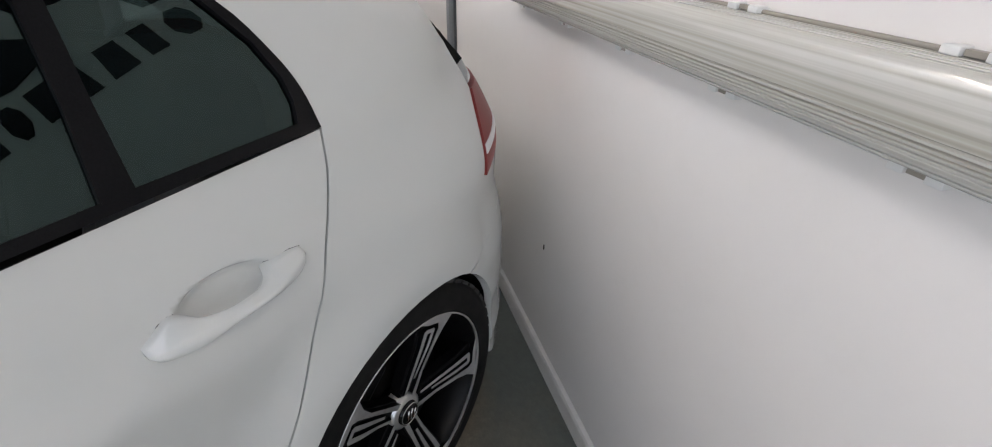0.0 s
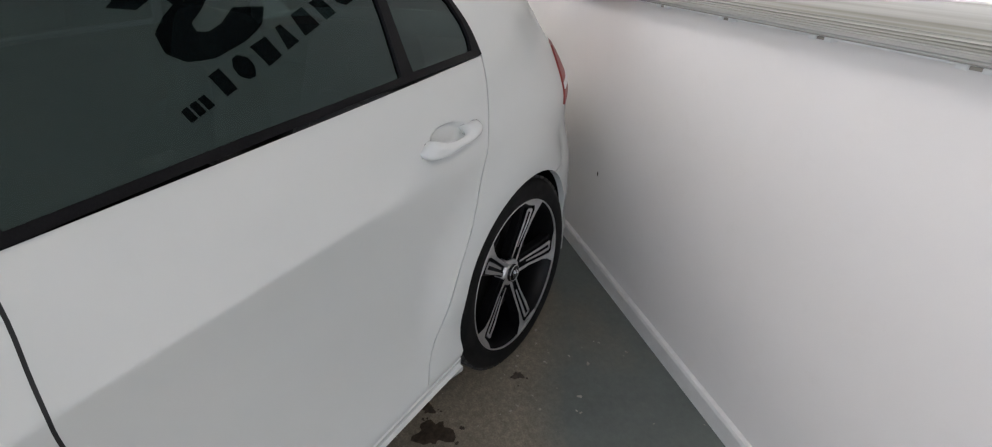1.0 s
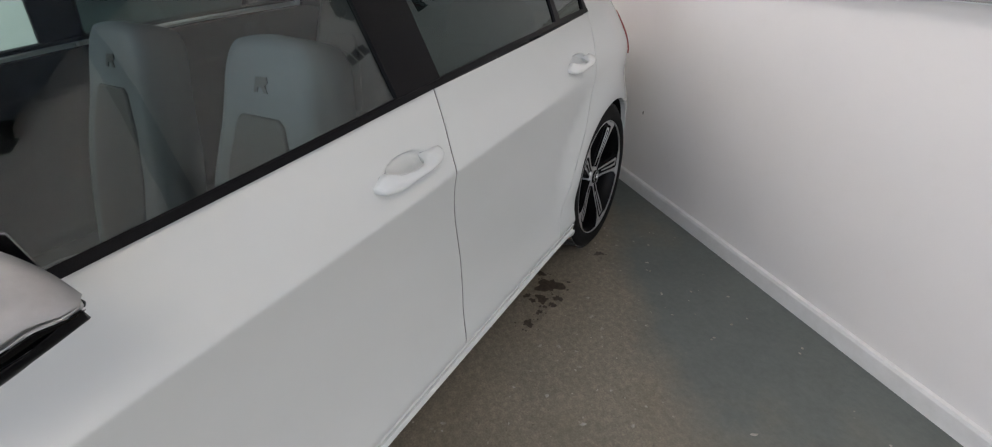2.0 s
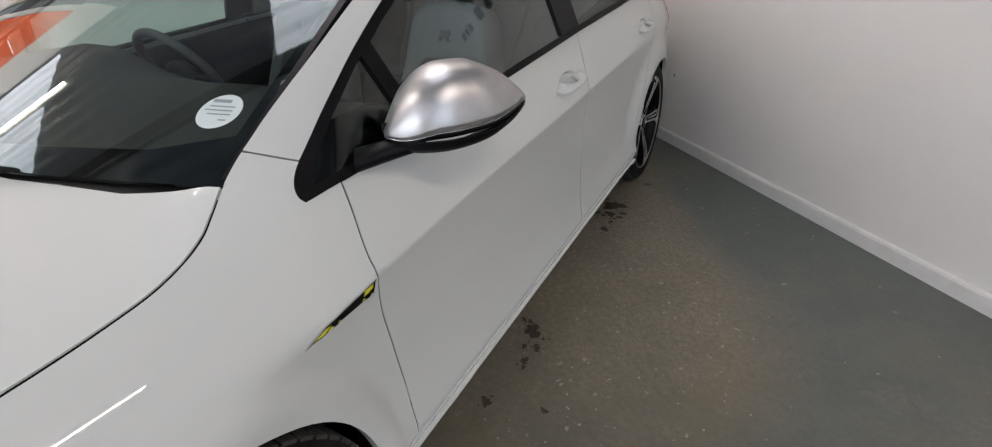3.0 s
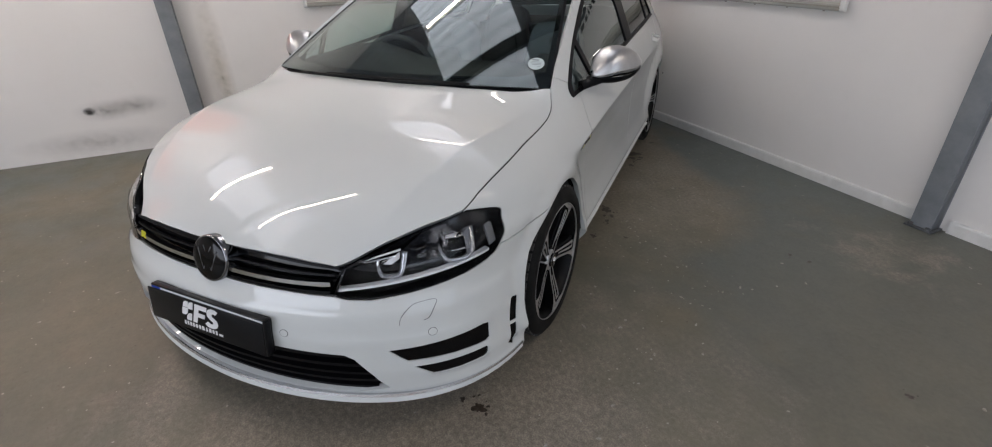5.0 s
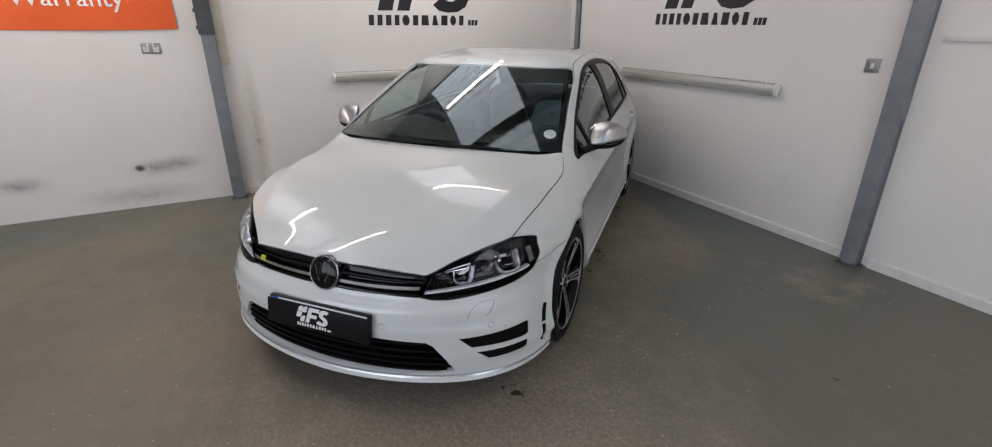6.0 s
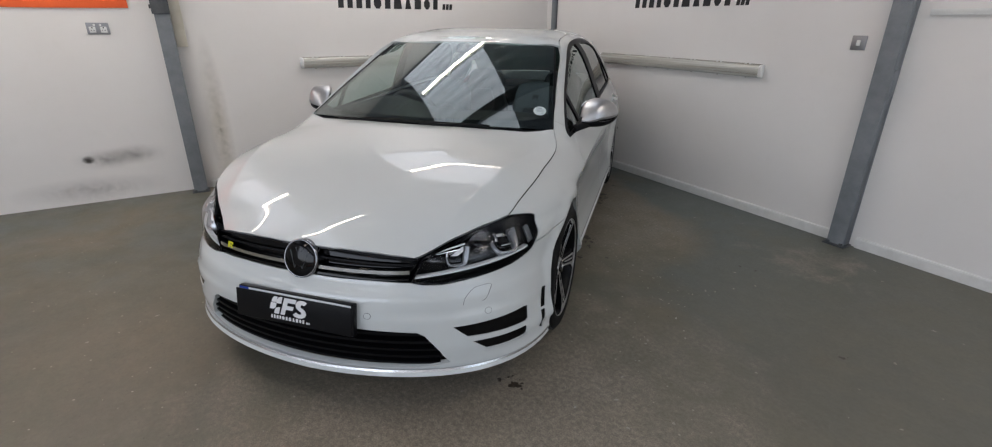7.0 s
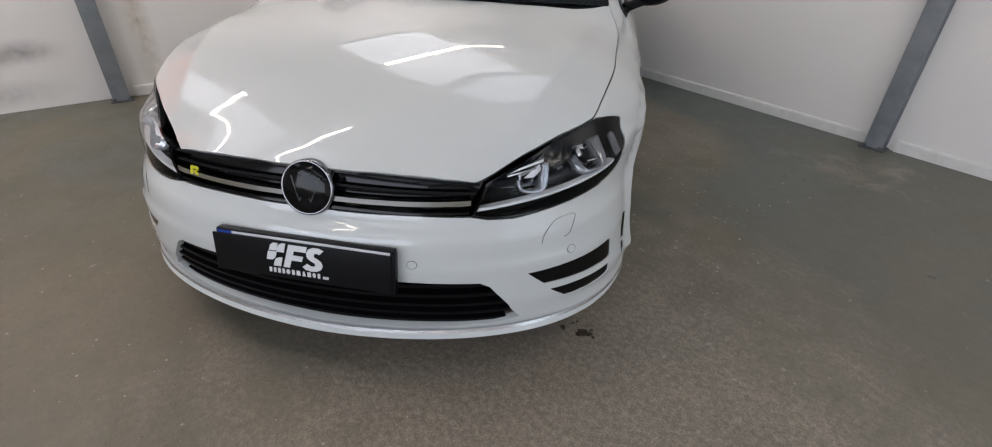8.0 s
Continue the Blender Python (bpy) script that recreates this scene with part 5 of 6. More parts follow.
# parking sensors and washer covers
def dot(x, z, r, name, material, off=0.001):
    c = N(x, z)
    return panel(name, [(c[0] + r * math.cos(a * math.pi / 12), c[1] + r * math.sin(a * math.pi / 12)) for a in range(24)], nose, material, bumper, step=r, off=off, thick=0.004)
for x, z in ((0.285, 0.443), (0.703, 0.439), (-0.285, 0.443), (-0.703, 0.439)):
    dot(x, z, 0.0122, "sensor_ring", STEEL_DARK, 0.0022)
    dot(x, z, 0.0108, "parking_sensor", PAINT, 0.0030)
SEAM = [(0.621, 0.476), (0.623, 0.495), (0.630, 0.511), (0.644, 0.529), (0.656, 0.535), (0.690, 0.537), (0.701, 0.532), (0.702, 0.524), (0.696, 0.497), (0.690, 0.485), (0.680, 0.481)]
for q in (1, -1):
    bm = bmesh.new()
    tube(bm, [nose(*N(q * x, z)) for x, z in spline(SEAM, 3)], 0.0010, 5)
    part("washer_cover_seam", bm, STEEL_DARK, bumper)


# headlamps
def shell_frame(s, z, off):
    e = 1e-3
    p = nose(s, z)
    tx = (nose(s + e, z) - nose(s - e, z)).normalized()
    tz = (nose(s, z + e) - nose(s, z - e)).normalized()
    n = tx.cross(tz).normalized()
    tz = n.cross(tx)
    q = p + n * off
    return Matrix(((tx.x, tz.x, n.x, q.x), (tx.y, tz.y, n.y, q.y), (tx.z, tz.z, n.z, q.z), (0, 0, 0, 1)))


def u_lamp(bm, m, w, h, d, bar):
    """A square-U light guide seen from the front: its outer arm broadens upwards."""
    path = [(-w * 1.02, h * 0.35), (-w * 0.92, -h * 0.5), (-w * 0.55, -h * 0.95), (w * 0.55, -h), (w * 0.95, -h * 0.6), (w * 1.12, h * 0.2), (w * 1.28, h * 1.25)]
    q = spline([(x, y, 0) for x, y in path], 4)
    rings = []
    for i, p in enumerate(q):
        p = Vector(p)
        t = (Vector(q[min(i + 1, len(q) - 1)]) - Vector(q[max(i - 1, 0)])).normalized()
        o = Vector((t.y, -t.x, 0))
        wide = bar * (0.45 + 1.25 * i / (len(q) - 1))
        rings.append([bm.verts.new(m @ (p + o * a + Vector((0, 0, b)))) for a, b in ((-wide, -d), (-wide, -d * 0.35), (wide, d * 0.4), (wide, -d))])
    for a, b in zip(rings, rings[1:]):
        for k in range(4):
            bm.faces.new((a[k], a[(k + 1) % 4], b[(k + 1) % 4], b[k]))
    bm.faces.new(rings[0]), bm.faces.new(rings[-1][::-1])
    bmesh.ops.recalc_face_normals(bm, faces=bm.faces[:])
    return bm


for sign in (1, -1):
    poly = LAMP if sign > 0 else hoop(LAMP)
    fr = (lambda x, z, off: shell_frame(N(x, z)[0], z, off)) if sign > 0 else (lambda x, z, off: Matrix.Diagonal((-1, 1, 1, 1)) @ shell_frame(N(x, z)[0], z, off))
    lamp = panel("headlamp", inset(resample(poly, 0.03), 0.001), nose, DARK, car, step=0.04, off=-0.075, thick=0.01, label="dark headlamp with bright reflectors behind clear lens")
    inner = inset(resample(poly, 0.02), 0.007)
    panel("bezel", inset(resample(poly, 0.03), 0.010), nose, BEZEL, lamp, step=0.03, off=-0.056, thick=0.004, label="glossy dark grey lamp bezel")
    # bright facets: a fan of slats over the inner bowl, larger ones in the outer bowl, a small stack between
    # LAMP_STRIP facets are pale to stand for light that chrome would reflect
    for x, z, off, turn, material, shape in (
            (0.584, 0.655, -0.014, (0, 0), LAMP_STRIP, [(-0.105, 0.0165), (-0.100, 0.0145), (0.036, 0.044), (0.037, 0.051)]),
            (0.584, 0.655, -0.020, (-14, 8), CHROME, [(-0.070, 0.0125), (0.020, 0.026), (0.020, 0.032), (-0.075, 0.0155)]),
            (0.584, 0.655, -0.022, (-24, -12), LAMP_STRIP, [(-0.020, 0.008), (0.006, 0.004), (0.031, 0.020), (0.033, 0.040)]),
            (0.728, 0.686, -0.022, (-28, 10), LAMP_STRIP, [(-0.020, 0.036), (0.020, 0.034), (0.057, 0.044), (0.060, 0.058), (-0.022, 0.047)]),
            (0.728, 0.686, -0.026, (-6, -10), GUIDE, [(0.030, -0.026), (0.044, -0.018), (0.056, 0.040), (0.036, 0.030)]),
            (0.728, 0.686, -0.026, (-10, 26), GUIDE, [(-0.034, 0.002), (-0.024, 0.040), (-0.030, 0.052), (-0.042, 0.026)]),
            (0.728, 0.686, -0.030, (-40, 0), CHROME, [(-0.022, -0.026), (0.028, -0.028), (0.026, -0.018), (-0.020, -0.016)]),
            (0.652, 0.690, -0.030, (-20, 12), DARK_CHROME, [(-0.022, 0.004), (0.004, 0.012), (0.016, 0.030), (0.012, 0.036), (-0.018, 0.018)]),
            (0.652, 0.690, -0.036, (-10, -20), DARK_CHROME, [(-0.020, -0.010), (0.012, -0.002), (0.013, 0.008), (-0.020, 0.000)]),
            (0.652, 0.690, -0.040, (-30, 6), STEEL_DARK, [(-0.018, -0.024), (0.006, -0.018), (0.010, -0.008), (-0.019, -0.014)])):
        bm = bmesh.new()
        prism(bm, shape, -0.003, 0.002, fr(x, z, off) @ Matrix.Rotation(radians(turn[0]), 4, "X") @ Matrix.Rotation(radians(turn[1]), 4, "Y"), 0.0012)
        part("facet", bm, material, lamp)
    panel("lamp_rim", inset(resample(poly, 0.02), 0.0015), nose, GLOSS_BLACK, lamp, holes=[inner], step=0.02, off=-0.003, thick=0.07)
    cover = panel("lens", inset(resample(poly, 0.03), 0.002), nose, LENS, lamp, step=0.03, off=0.001, thick=0.003, closed=True, roll=0, label="clear lens")
    cover.visible_shadow = False
    part("light_guide", u_lamp(bmesh.new(), fr(0.728, 0.686, -0.030), 0.046, 0.040, 0.034, 0.008), GUIDE, lamp, "bright U-shaped light guide")
    part("light_guide", u_lamp(bmesh.new(), fr(0.584, 0.655, -0.030), 0.034, 0.031, 0.028, 0.0065), GUIDE, lamp, "bright U-shaped light guide")
    for x, z, r in ((0.724, 0.692, 0.028), (0.574, 0.660, 0.020)):
        bm = bmesh.new()
        bmesh.ops.create_uvsphere(bm, u_segments=24, v_segments=14, radius=r, matrix=fr(x, z, -0.058))
        part("projector", bm, GLOSS_BLACK, lamp, "dark round projector")
        bm = bmesh.new()
        tube(bm, [fr(x, z, -0.046) @ Vector((r * 0.96 * math.cos(a), r * 0.96 * math.sin(a), 0)) for a in (2 * math.pi * k / 28 for k in range(29))], 0.0016, 6, False)
        part("projector_ring", bm, DARK_CHROME, lamp)
        bm = bmesh.new()
        box(bm, -r * 0.6, r * 0.55, -0.006, r * 1.5, r * 1.05, 0.002, fr(x, z, -0.030) @ Matrix.Rotation(radians(16), 4, "Z") @ Matrix.Rotation(radians(-35), 4, "X"), 0.002)
        part("reflector", bm, CHROME, lamp)
        bm = bmesh.new()
        box(bm, -r * 1.6, -r * 0.4, -0.010, -r * 1.2, r * 0.8, 0.002, fr(x, z, -0.036) @ Matrix.Rotation(radians(-8), 4, "Z") @ Matrix.Rotation(radians(30), 4, "Y"), 0.002)
        part("reflector", bm, CHROME, lamp)
    bm = bmesh.new()
    prism(bm, [(-0.020, -0.036), (0.008, -0.028), (0.020, 0.030), (0.012, 0.036), (-0.008, 0.030)], -0.004, 0.004, fr(0.797, 0.684, -0.012), 0.002)
    part("side_reflector", bm, STEEL_DARK, lamp, "dark grey side reflector")
    low = ((0.440, 0.577), (0.56, 0.592), (0.672, 0.606), (0.761, 0.617), (0.806, 0.627))
    guide = [N(x, z) for x, z in low] + [N(x, z + 0.008) for x, z in low[::-1]]
    panel("bright_strip", guide if sign > 0 else hoop(guide), nose, LAMP_STRIP, lamp, step=0.02, off=-0.010, thick=0.02, label="silver strip along the lamp")

RM = Matrix.Diagonal((-1, 1, 1, 1)) @ shell_frame(N(0.352, 0.617)[0], 0.617, 0.006)
bm = bmesh.new()
for poly in ([(-0.017, -0.012), (-0.009, -0.012), (-0.005, 0.005), (0.008, 0.005), (0.009, 0.013), (-0.012, 0.013)], [(0.003, -0.012), (0.013, -0.012), (0.004, 0.001), (-0.003, 0.001)], [(0.008, 0.000), (0.014, 0.002), (0.015, 0.011), (0.009, 0.013)]):
    prism(bm, [(-x, y) for x, y in poly][::-1], 0, 0.003, RM)
part("grille_mark", bm, YELLOW, grille, "small yellow mark on the grille", False)

# ---- sills, dark inside and underbody ----
sill = [S(0.362, 0.279)] + [S(y, 0.279) for y in (0.6, 1.0, 1.4, 1.8, 2.15)] + [S(2.262, 0.279), S(2.268, 0.225), S(2.25, 0.190)] + [S(y, 0.176) for y in (2.0, 1.5, 1.0, 0.6)] + [S(0.41, 0.172), S(0.378, 0.20)]
both("sill", sill, shell, PAINT, car, step=0.025, off=0.004, thick=0.04, closed=True, label="white side skirt with a stepped edge", extra=[S(0.4 + 0.05 * k, z) for k in range(38) for z in (0.205, 0.212, 0.22, 0.228, 0.236, 0.244)])
ridge = [S(0.41, 0.252)] + [S(y, 0.254) for y in (0.8, 1.2, 1.6, 2.0)] + [S(2.262, 0.254), S(2.266, 0.232)] + [S(y, 0.234) for y in (2.0, 1.6, 1.2, 0.8)] + [S(0.41, 0.232)]
both("skirt_blade", ridge, shell, PAINT, car, step=0.03, off=0.015, thick=0.02, closed=True, label="white blade along the side skirt")
lining = [S(0.35, 0.20)] + arch(WHEEL_F, 0.350, 0, 125, 12) + [S(-0.30, 0.70), S(0.2, 0.82), S(0.5, 0.895), S(1.0, 0.925), S(1.5, 0.955), S(2.0, 0.978), S(2.6, 0.99), S(2.95, 0.93), S(2.95, 0.55)] + arch(WHEEL_R, 0.352, 55, 180, 12) + [S(2.26, 0.20)]
both("inner_lining", lining, shell, DARK, car, step=0.06, off=-0.030, thick=0.012, closed=True, roll=0)
quarter = [(2.58, 0.985), (2.96, 0.935), (2.94, 1.06), (2.88, 1.18), (2.80, 1.27), (2.45, 1.335), (2.42, 1.285), (2.53, 1.20), (2.58, 1.08)]
both("pillar_lining", [S(*p) for p in quarter], shell, DASH, car, step=0.06, off=-0.028, thick=0.01, closed=True, roll=0, label="dark inner trim of the rear pillar")
part("underbody", boxes((-0.70, -0.62, 0.165, 0.70, 3.1, 0.215), (-0.55, -0.60, 0.215, 0.55, 0.30, 0.60), (-0.78, 0.40, 0.19, 0.78, 2.22, 0.24), (-0.55, 2.2, 0.2, 0.55, 3.1, 0.55)), DARK, car, "dark underside of the car", False)
for yc in (WHEEL_F, WHEEL_R):
    for sx in (1, -1):
        bm = bmesh.new()
        rw = 0.376 if yc == WHEEL_F else 0.356
        ring = [(yc + rw * math.cos(radians(a)), HUB_Z + rw * math.sin(radians(a))) for a in range(-18, 199, 9)]
        rows = [[bm.verts.new((sx * 0.56, y, z)) for y, z in ring], [bm.verts.new((sx * min(0.80 if yc == WHEEL_F else 0.885, shell(*S(y, max(z, 0.2))).x - 0.022), y, z)) for y, z in ring]]
        for k in range(len(rows[0]) - 1):
            bm.faces.new((rows[0][k], rows[0][k + 1], rows[1][k + 1], rows[1][k]))
        c = bm.verts.new((sx * 0.56, yc, HUB_Z - 0.05))
        for k in range(len(rows[0]) - 1):
            bm.faces.new((c, rows[0][k], rows[0][k + 1]))
        part("wheel_well", bm, DARK, car, "", False)

# ---- wheels ----
def wheel(x, y, sx, turn, steer=0.0):
    hub = new("wheel")
    hub.parent = car
    hub.matrix_basis = Matrix.Translation((x, y, HUB_Z)) @ Matrix.Rotation(radians(steer), 4, "Z") @ Matrix.Diagonal((sx, 1, 1, 1)) @ Matrix.Rotation(radians(turn), 4, "X")
    tagged(hub, "five-spoke black and machined alloy wheel")
    # tyre: outer face at x = 0, tread to x = -0.235
    pr = [(0.236, -0.020), (0.243, -0.002), (0.252, 0.006), (0.262, 0.009), (0.280, 0.010), (0.297, 0.006), (0.309, -0.003), (0.3165, -0.016), (0.3185, -0.034)]
    for g0 in (0.066, 0.106, 0.146):
        pr += [(0.3195, -g0), (0.3125, -g0 - 0.001), (0.3125, -g0 - 0.009), (0.3195, -g0 - 0.010)]
    pr += [(0.3185, -0.19), (0.312, -0.212), (0.295, -0.228), (0.26, -0.232), (0.236, -0.215)]
    part("tyre", lathe(pr, 90), RUBBER, hub, "black low-profile tyre")
    bm = bmesh.new()
    for k in range(54):
        m = Matrix.Rotation(2 * math.pi * k / 54, 4, "X")
        for x0, x1, sk in ((-0.062, -0.009, 0.3), (-0.104, -0.078, 0.5), (-0.144, -0.118, -0.5), (-0.206, -0.158, -0.3)):
            w = 0.0135
            vs = [m @ Vector((xx, (w if j else -w) + sk * (xx - x0) * 0.25, r)) for r in (0.3125, 0.3212 if x0 != -0.062 else 0.3205) for xx, j in ((x0, 0), (x1, 0), (x1, 1), (x0, 1))]
            v = [bm.verts.new(p) for p in vs]
            for f in ((0, 3, 2, 1), (4, 5, 6, 7), (0, 1, 5, 4), (1, 2, 6, 5), (2, 3, 7, 6), (3, 0, 4, 7)):
                bm.faces.new([v[i] for i in f])
    part("tread", bm, TREAD, hub, "", False)
    part("rim", lathe([(0.2445, 0.004), (0.2475, 0.006), (0.2495, 0.002), (0.2470, -0.006), (0.2452, -0.004), (0.2445, 0.004)], 90), RIM_FACE, hub, "thin machined rim lip")
    part("rim_barrel", lathe([(0.2415, -0.002), (0.234, -0.012), (0.226, -0.05), (0.222, -0.20), (0.236, -0.216)], 72), RIM_BLACK, hub, "black inner rim")
    def plate2(name, poly, x0, x1, a, material, bev=0.002):
        """A flat piece of a spoke: (radius, sideways) points; its face dished towards the hub."""
        bm = bmesh.new()
        m = Matrix.Rotation(a, 4, "X")
        dish = lambda r: -0.026 * (1 - smoothstep(0.03, 0.235, r))
        hi = [bm.verts.new(m @ Vector((x1 + dish(r), t, r))) for r, t in poly]
        lo = [bm.verts.new(m @ Vector((x0 + dish(r), t * 1.02, r))) for r, t in poly]
        n = len(poly)
        fs = [bm.faces.new(hi), bm.faces.new(lo[::-1])] + [bm.faces.new((hi[k], lo[k], lo[(k + 1) % n], hi[(k + 1) % n])) for k in range(n)]
        bmesh.ops.recalc_face_normals(bm, faces=fs)
        if material is RIM_FACE:
            for f in fs[1:]:
                f.material_index = 1
        elif bev:
            bmesh.ops.bevel(bm, geom=list(fs[0].edges), offset=bev, segments=1, affect="EDGES")
        ob = part(name, bm, material, hub, "", False)
        if material is RIM_FACE:
            ob.data.materials.append(RIM_BLACK)
        return ob
    for k in range(5):
        a = 2 * math.pi * k / 5
        # black body of the spoke, a machined prong that spreads along the rim, and a machined U beside it
        plate2("spoke", [(0.030, -0.024), (0.10, -0.027), (0.17, -0.035), (0.240, -0.046), (0.240, 0.040), (0.17, 0.028), (0.10, 0.022), (0.030, 0.024)], -0.040, -0.010, a, RIM_BLACK, 0.004)
        plate2("spoke_face", [(0.034, 0.007), (0.10, 0.0115), (0.17, 0.0165), (0.212, 0.0195), (0.2265, 0.0135), (0.2285, -0.024), (0.234, -0.046), (0.2430, -0.080), (0.2430, 0.084), (0.235, 0.062), (0.205, 0.039), (0.17, 0.0275), (0.10, 0.0215), (0.034, 0.021)], -0.011, 0.0, a, RIM_FACE, 0.0005)
        plate2("spoke_face", [(0.050, -0.0205), (0.10, -0.0215), (0.17, -0.0275), (0.212, -0.0300), (0.2175, -0.023), (0.2175, 0.002), (0.212, 0.0075), (0.17, 0.0065), (0.10, 0.0025), (0.086, 0.0020), (0.086, -0.0050), (0.17, -0.0040), (0.207, -0.0045), (0.207, -0.0165), (0.17, -0.0155), (0.10, -0.0135), (0.050, -0.0130)], -0.011, -0.001, a, RIM_FACE, 0.0005)
    part("hub_plate", lathe([(0.0, -0.024), (0.036, -0.024), (0.044, -0.028), (0.048, -0.06)], 36), RIM_FACE, hub)
    part("hub_cap", lathe([(0.0, -0.014), (0.024, -0.0145), (0.0275, -0.017), (0.0295, -0.024)], 36), GLOSS_BLACK, hub, "black hub cap")
    part("cap_ring", lathe([(0.0245, -0.0150), (0.0265, -0.0135), (0.0285, -0.0150)], 36), CHROME, hub)
    bm = bmesh.new()
    for p, q in (((-0.011, 0.013), (-0.006, -0.014)), ((0.0, 0.016), (0.003, -0.016)), ((0.012, 0.012), (0.013, -0.010))):
        tube(bm, [(-0.0128, *p), (-0.0128, *q)], 0.0022, 5)
    part("cap_mark", bm, CHROME, hub)
    for k in range(5):
        b = 2 * math.pi * (k + 0.5) / 5
        bm = bmesh.new()
        bmesh.ops.create_cone(bm, cap_ends=True, segments=10, radius1=0.010, radius2=0.009, depth=0.02, matrix=Matrix.Translation((-0.040, 0.056 * math.cos(b), 0.056 * math.sin(b))) @ Matrix.Rotation(math.pi / 2, 4, "Y"))
        part("wheel_bolt", bm, RIM_BLACK, hub, "", False)
    part("brake_disc", lathe([(0.05, -0.075), (0.165, -0.075), (0.168, -0.080), (0.168, -0.10), (0.05, -0.10)], 60), DISC, hub, "dull steel brake disc")
    bm = bmesh.new()
    box(bm, -0.115, -0.075, 0.11, -0.055, 0.075, 0.185, Matrix.Rotation(radians(60), 4, "X"), 0.012)
    part("caliper", bm, RIM_BLACK, hub)
    return hub


wheel(0.892, WHEEL_F, 1, -29, -2.0)
wheel(0.876, WHEEL_R, 1, -22)
wheel(-0.880, WHEEL_F, -1, 20, -2.5)
wheel(-0.876, WHEEL_R, -1, 50)

# ---- door handles, mirrors, side badge ----
def rounded(poly, r, n=4):
    """A polygon with its corners rounded by r."""
    out = []
    for k, p in enumerate(poly):
        p, a, b = Vector(p), Vector(poly[k - 1]), Vector(poly[(k + 1) % len(poly)])
        q = min(r, (a - p).length * 0.45, (b - p).length * 0.45)
        u, v = p + (a - p).normalized() * q, p + (b - p).normalized() * q
        for i in range(n):
            t = i / (n - 1)
            out.append(tuple(u * (1 - t) ** 2 + p * 2 * t * (1 - t) + v * t * t))
    return out


# pull handles: solid brackets at both ends and a bar that stands off the door, with a facet along its upper edge
bar_lo = curve((0.0, -0.011), (0.05, -0.0150), (0.16, -0.0155), (0.45, -0.0090), (0.75, -0.0062), (0.92, -0.0025), (1.0, 0.003))
bar_hi = curve((0.0, -0.001), (0.04, 0.003), (0.17, 0.0150), (0.215, 0.0135), (0.29, 0.0075), (0.45, 0.0050), (0.60, 0.0055), (0.70, 0.0085), (0.755, 0.0140), (0.79, 0.0165), (0.92, 0.0170), (1.0, 0.0145))
bar_out = curve((0.0, 0.016), (0.02, 0.025), (0.10, 0.034), (0.30, 0.042), (0.55, 0.044), (0.80, 0.038), (0.95, 0.025), (1.0, 0.014))
bar_in = curve((0.0, -0.012), (0.17, -0.012), (0.235, 0.006), (0.30, 0.020), (0.45, 0.026), (0.60, 0.023), (0.69, 0.010), (0.75, -0.012), (1.0, -0.012))
for i, (ya, za, yb, zb) in enumerate(HANDLES):
    for sx, owner in zip((1, -1), (front_doors, rear_doors)[i]):
        bm = bmesh.new()
        rings = []
        for k in range(49):
            t = k / 48
            y, z = ya + (yb - ya) * t, za + (zb - za) * t
            door = flank(ya - 0.05, z) * (1 - t) + flank(yb + 0.05, z) * t - 0.004
            lo, hi, wi, wo = bar_lo(t), bar_hi(t), bar_in(t), bar_out(t)
            h = hi - lo
            sec = rounded([(wi, lo + 0.002), (wo - 0.004, lo), (wo, lo + 0.3 * h), (wo - 0.001, lo + 0.56 * h), (wo - max(0.006, 0.55 * (wo - max(wi, 0.0))), hi), (wi, hi - 0.002)], 0.0035)
            rings.append([bm.verts.new((sx * (door + w - 0.42 * v), y, z + v)) for w, v in sec])
        n = len(rings[0])
        for a, b in zip(rings, rings[1:]):
            for k in range(n):
                bm.faces.new((a[k], a[(k + 1) % n], b[(k + 1) % n], b[k]))
        bm.faces.new(rings[0]), bm.faces.new(rings[-1][::-1])
        bmesh.ops.recalc_face_normals(bm, faces=bm.faces[:])
        part("door_handle", bm, PAINT, owner, "white pull handle")
    # dark strips under both ends of the handle, standing for the shaded gap line
    for t0, t1 in ((-0.005, 0.20), (0.745, 1.004)):
        ts = [t0 + (t1 - t0) * k / 8 for k in range(9)]
        spot = lambda t, v: S(ya + (yb - ya) * t, za + (zb - za) * t + v)
        both("handle_gap_shade", [spot(t, bar_lo(min(max(t, 0), 1))) for t in ts] + [spot(t, bar_hi(min(max(t, 0), 1))) for t in ts[::-1]], shell, GAP_SHADE, (front_doors, rear_doors)[i], step=0.01, off=0.0010, thick=0.003)

E1, E2 = Vector((0.166, 0.237, 0)).normalized(), Vector((0.82, -0.574, 0)).normalized()
M0 = Vector((0.846, 0.566, 0))
top_of = curve((0, 0.967), (0.07, 0.997), (0.14, 1.025), (0.22, 1.048), (0.30, 1.062), (0.42, 1.072), (0.56, 1.071), (0.75, 1.051), (0.90, 1.018), (1.0, 0.988))
foot_of = curve((0, 0.958), (0.1, 0.953), (0.5, 0.955), (0.85, 0.968), (1.0, 0.980))
deep_of = curve((0, 0.014), (0.08, 0.044), (0.2, 0.074), (0.4, 0.090), (0.6, 0.088), (0.8, 0.066), (0.95, 0.030), (1.0, 0.010))
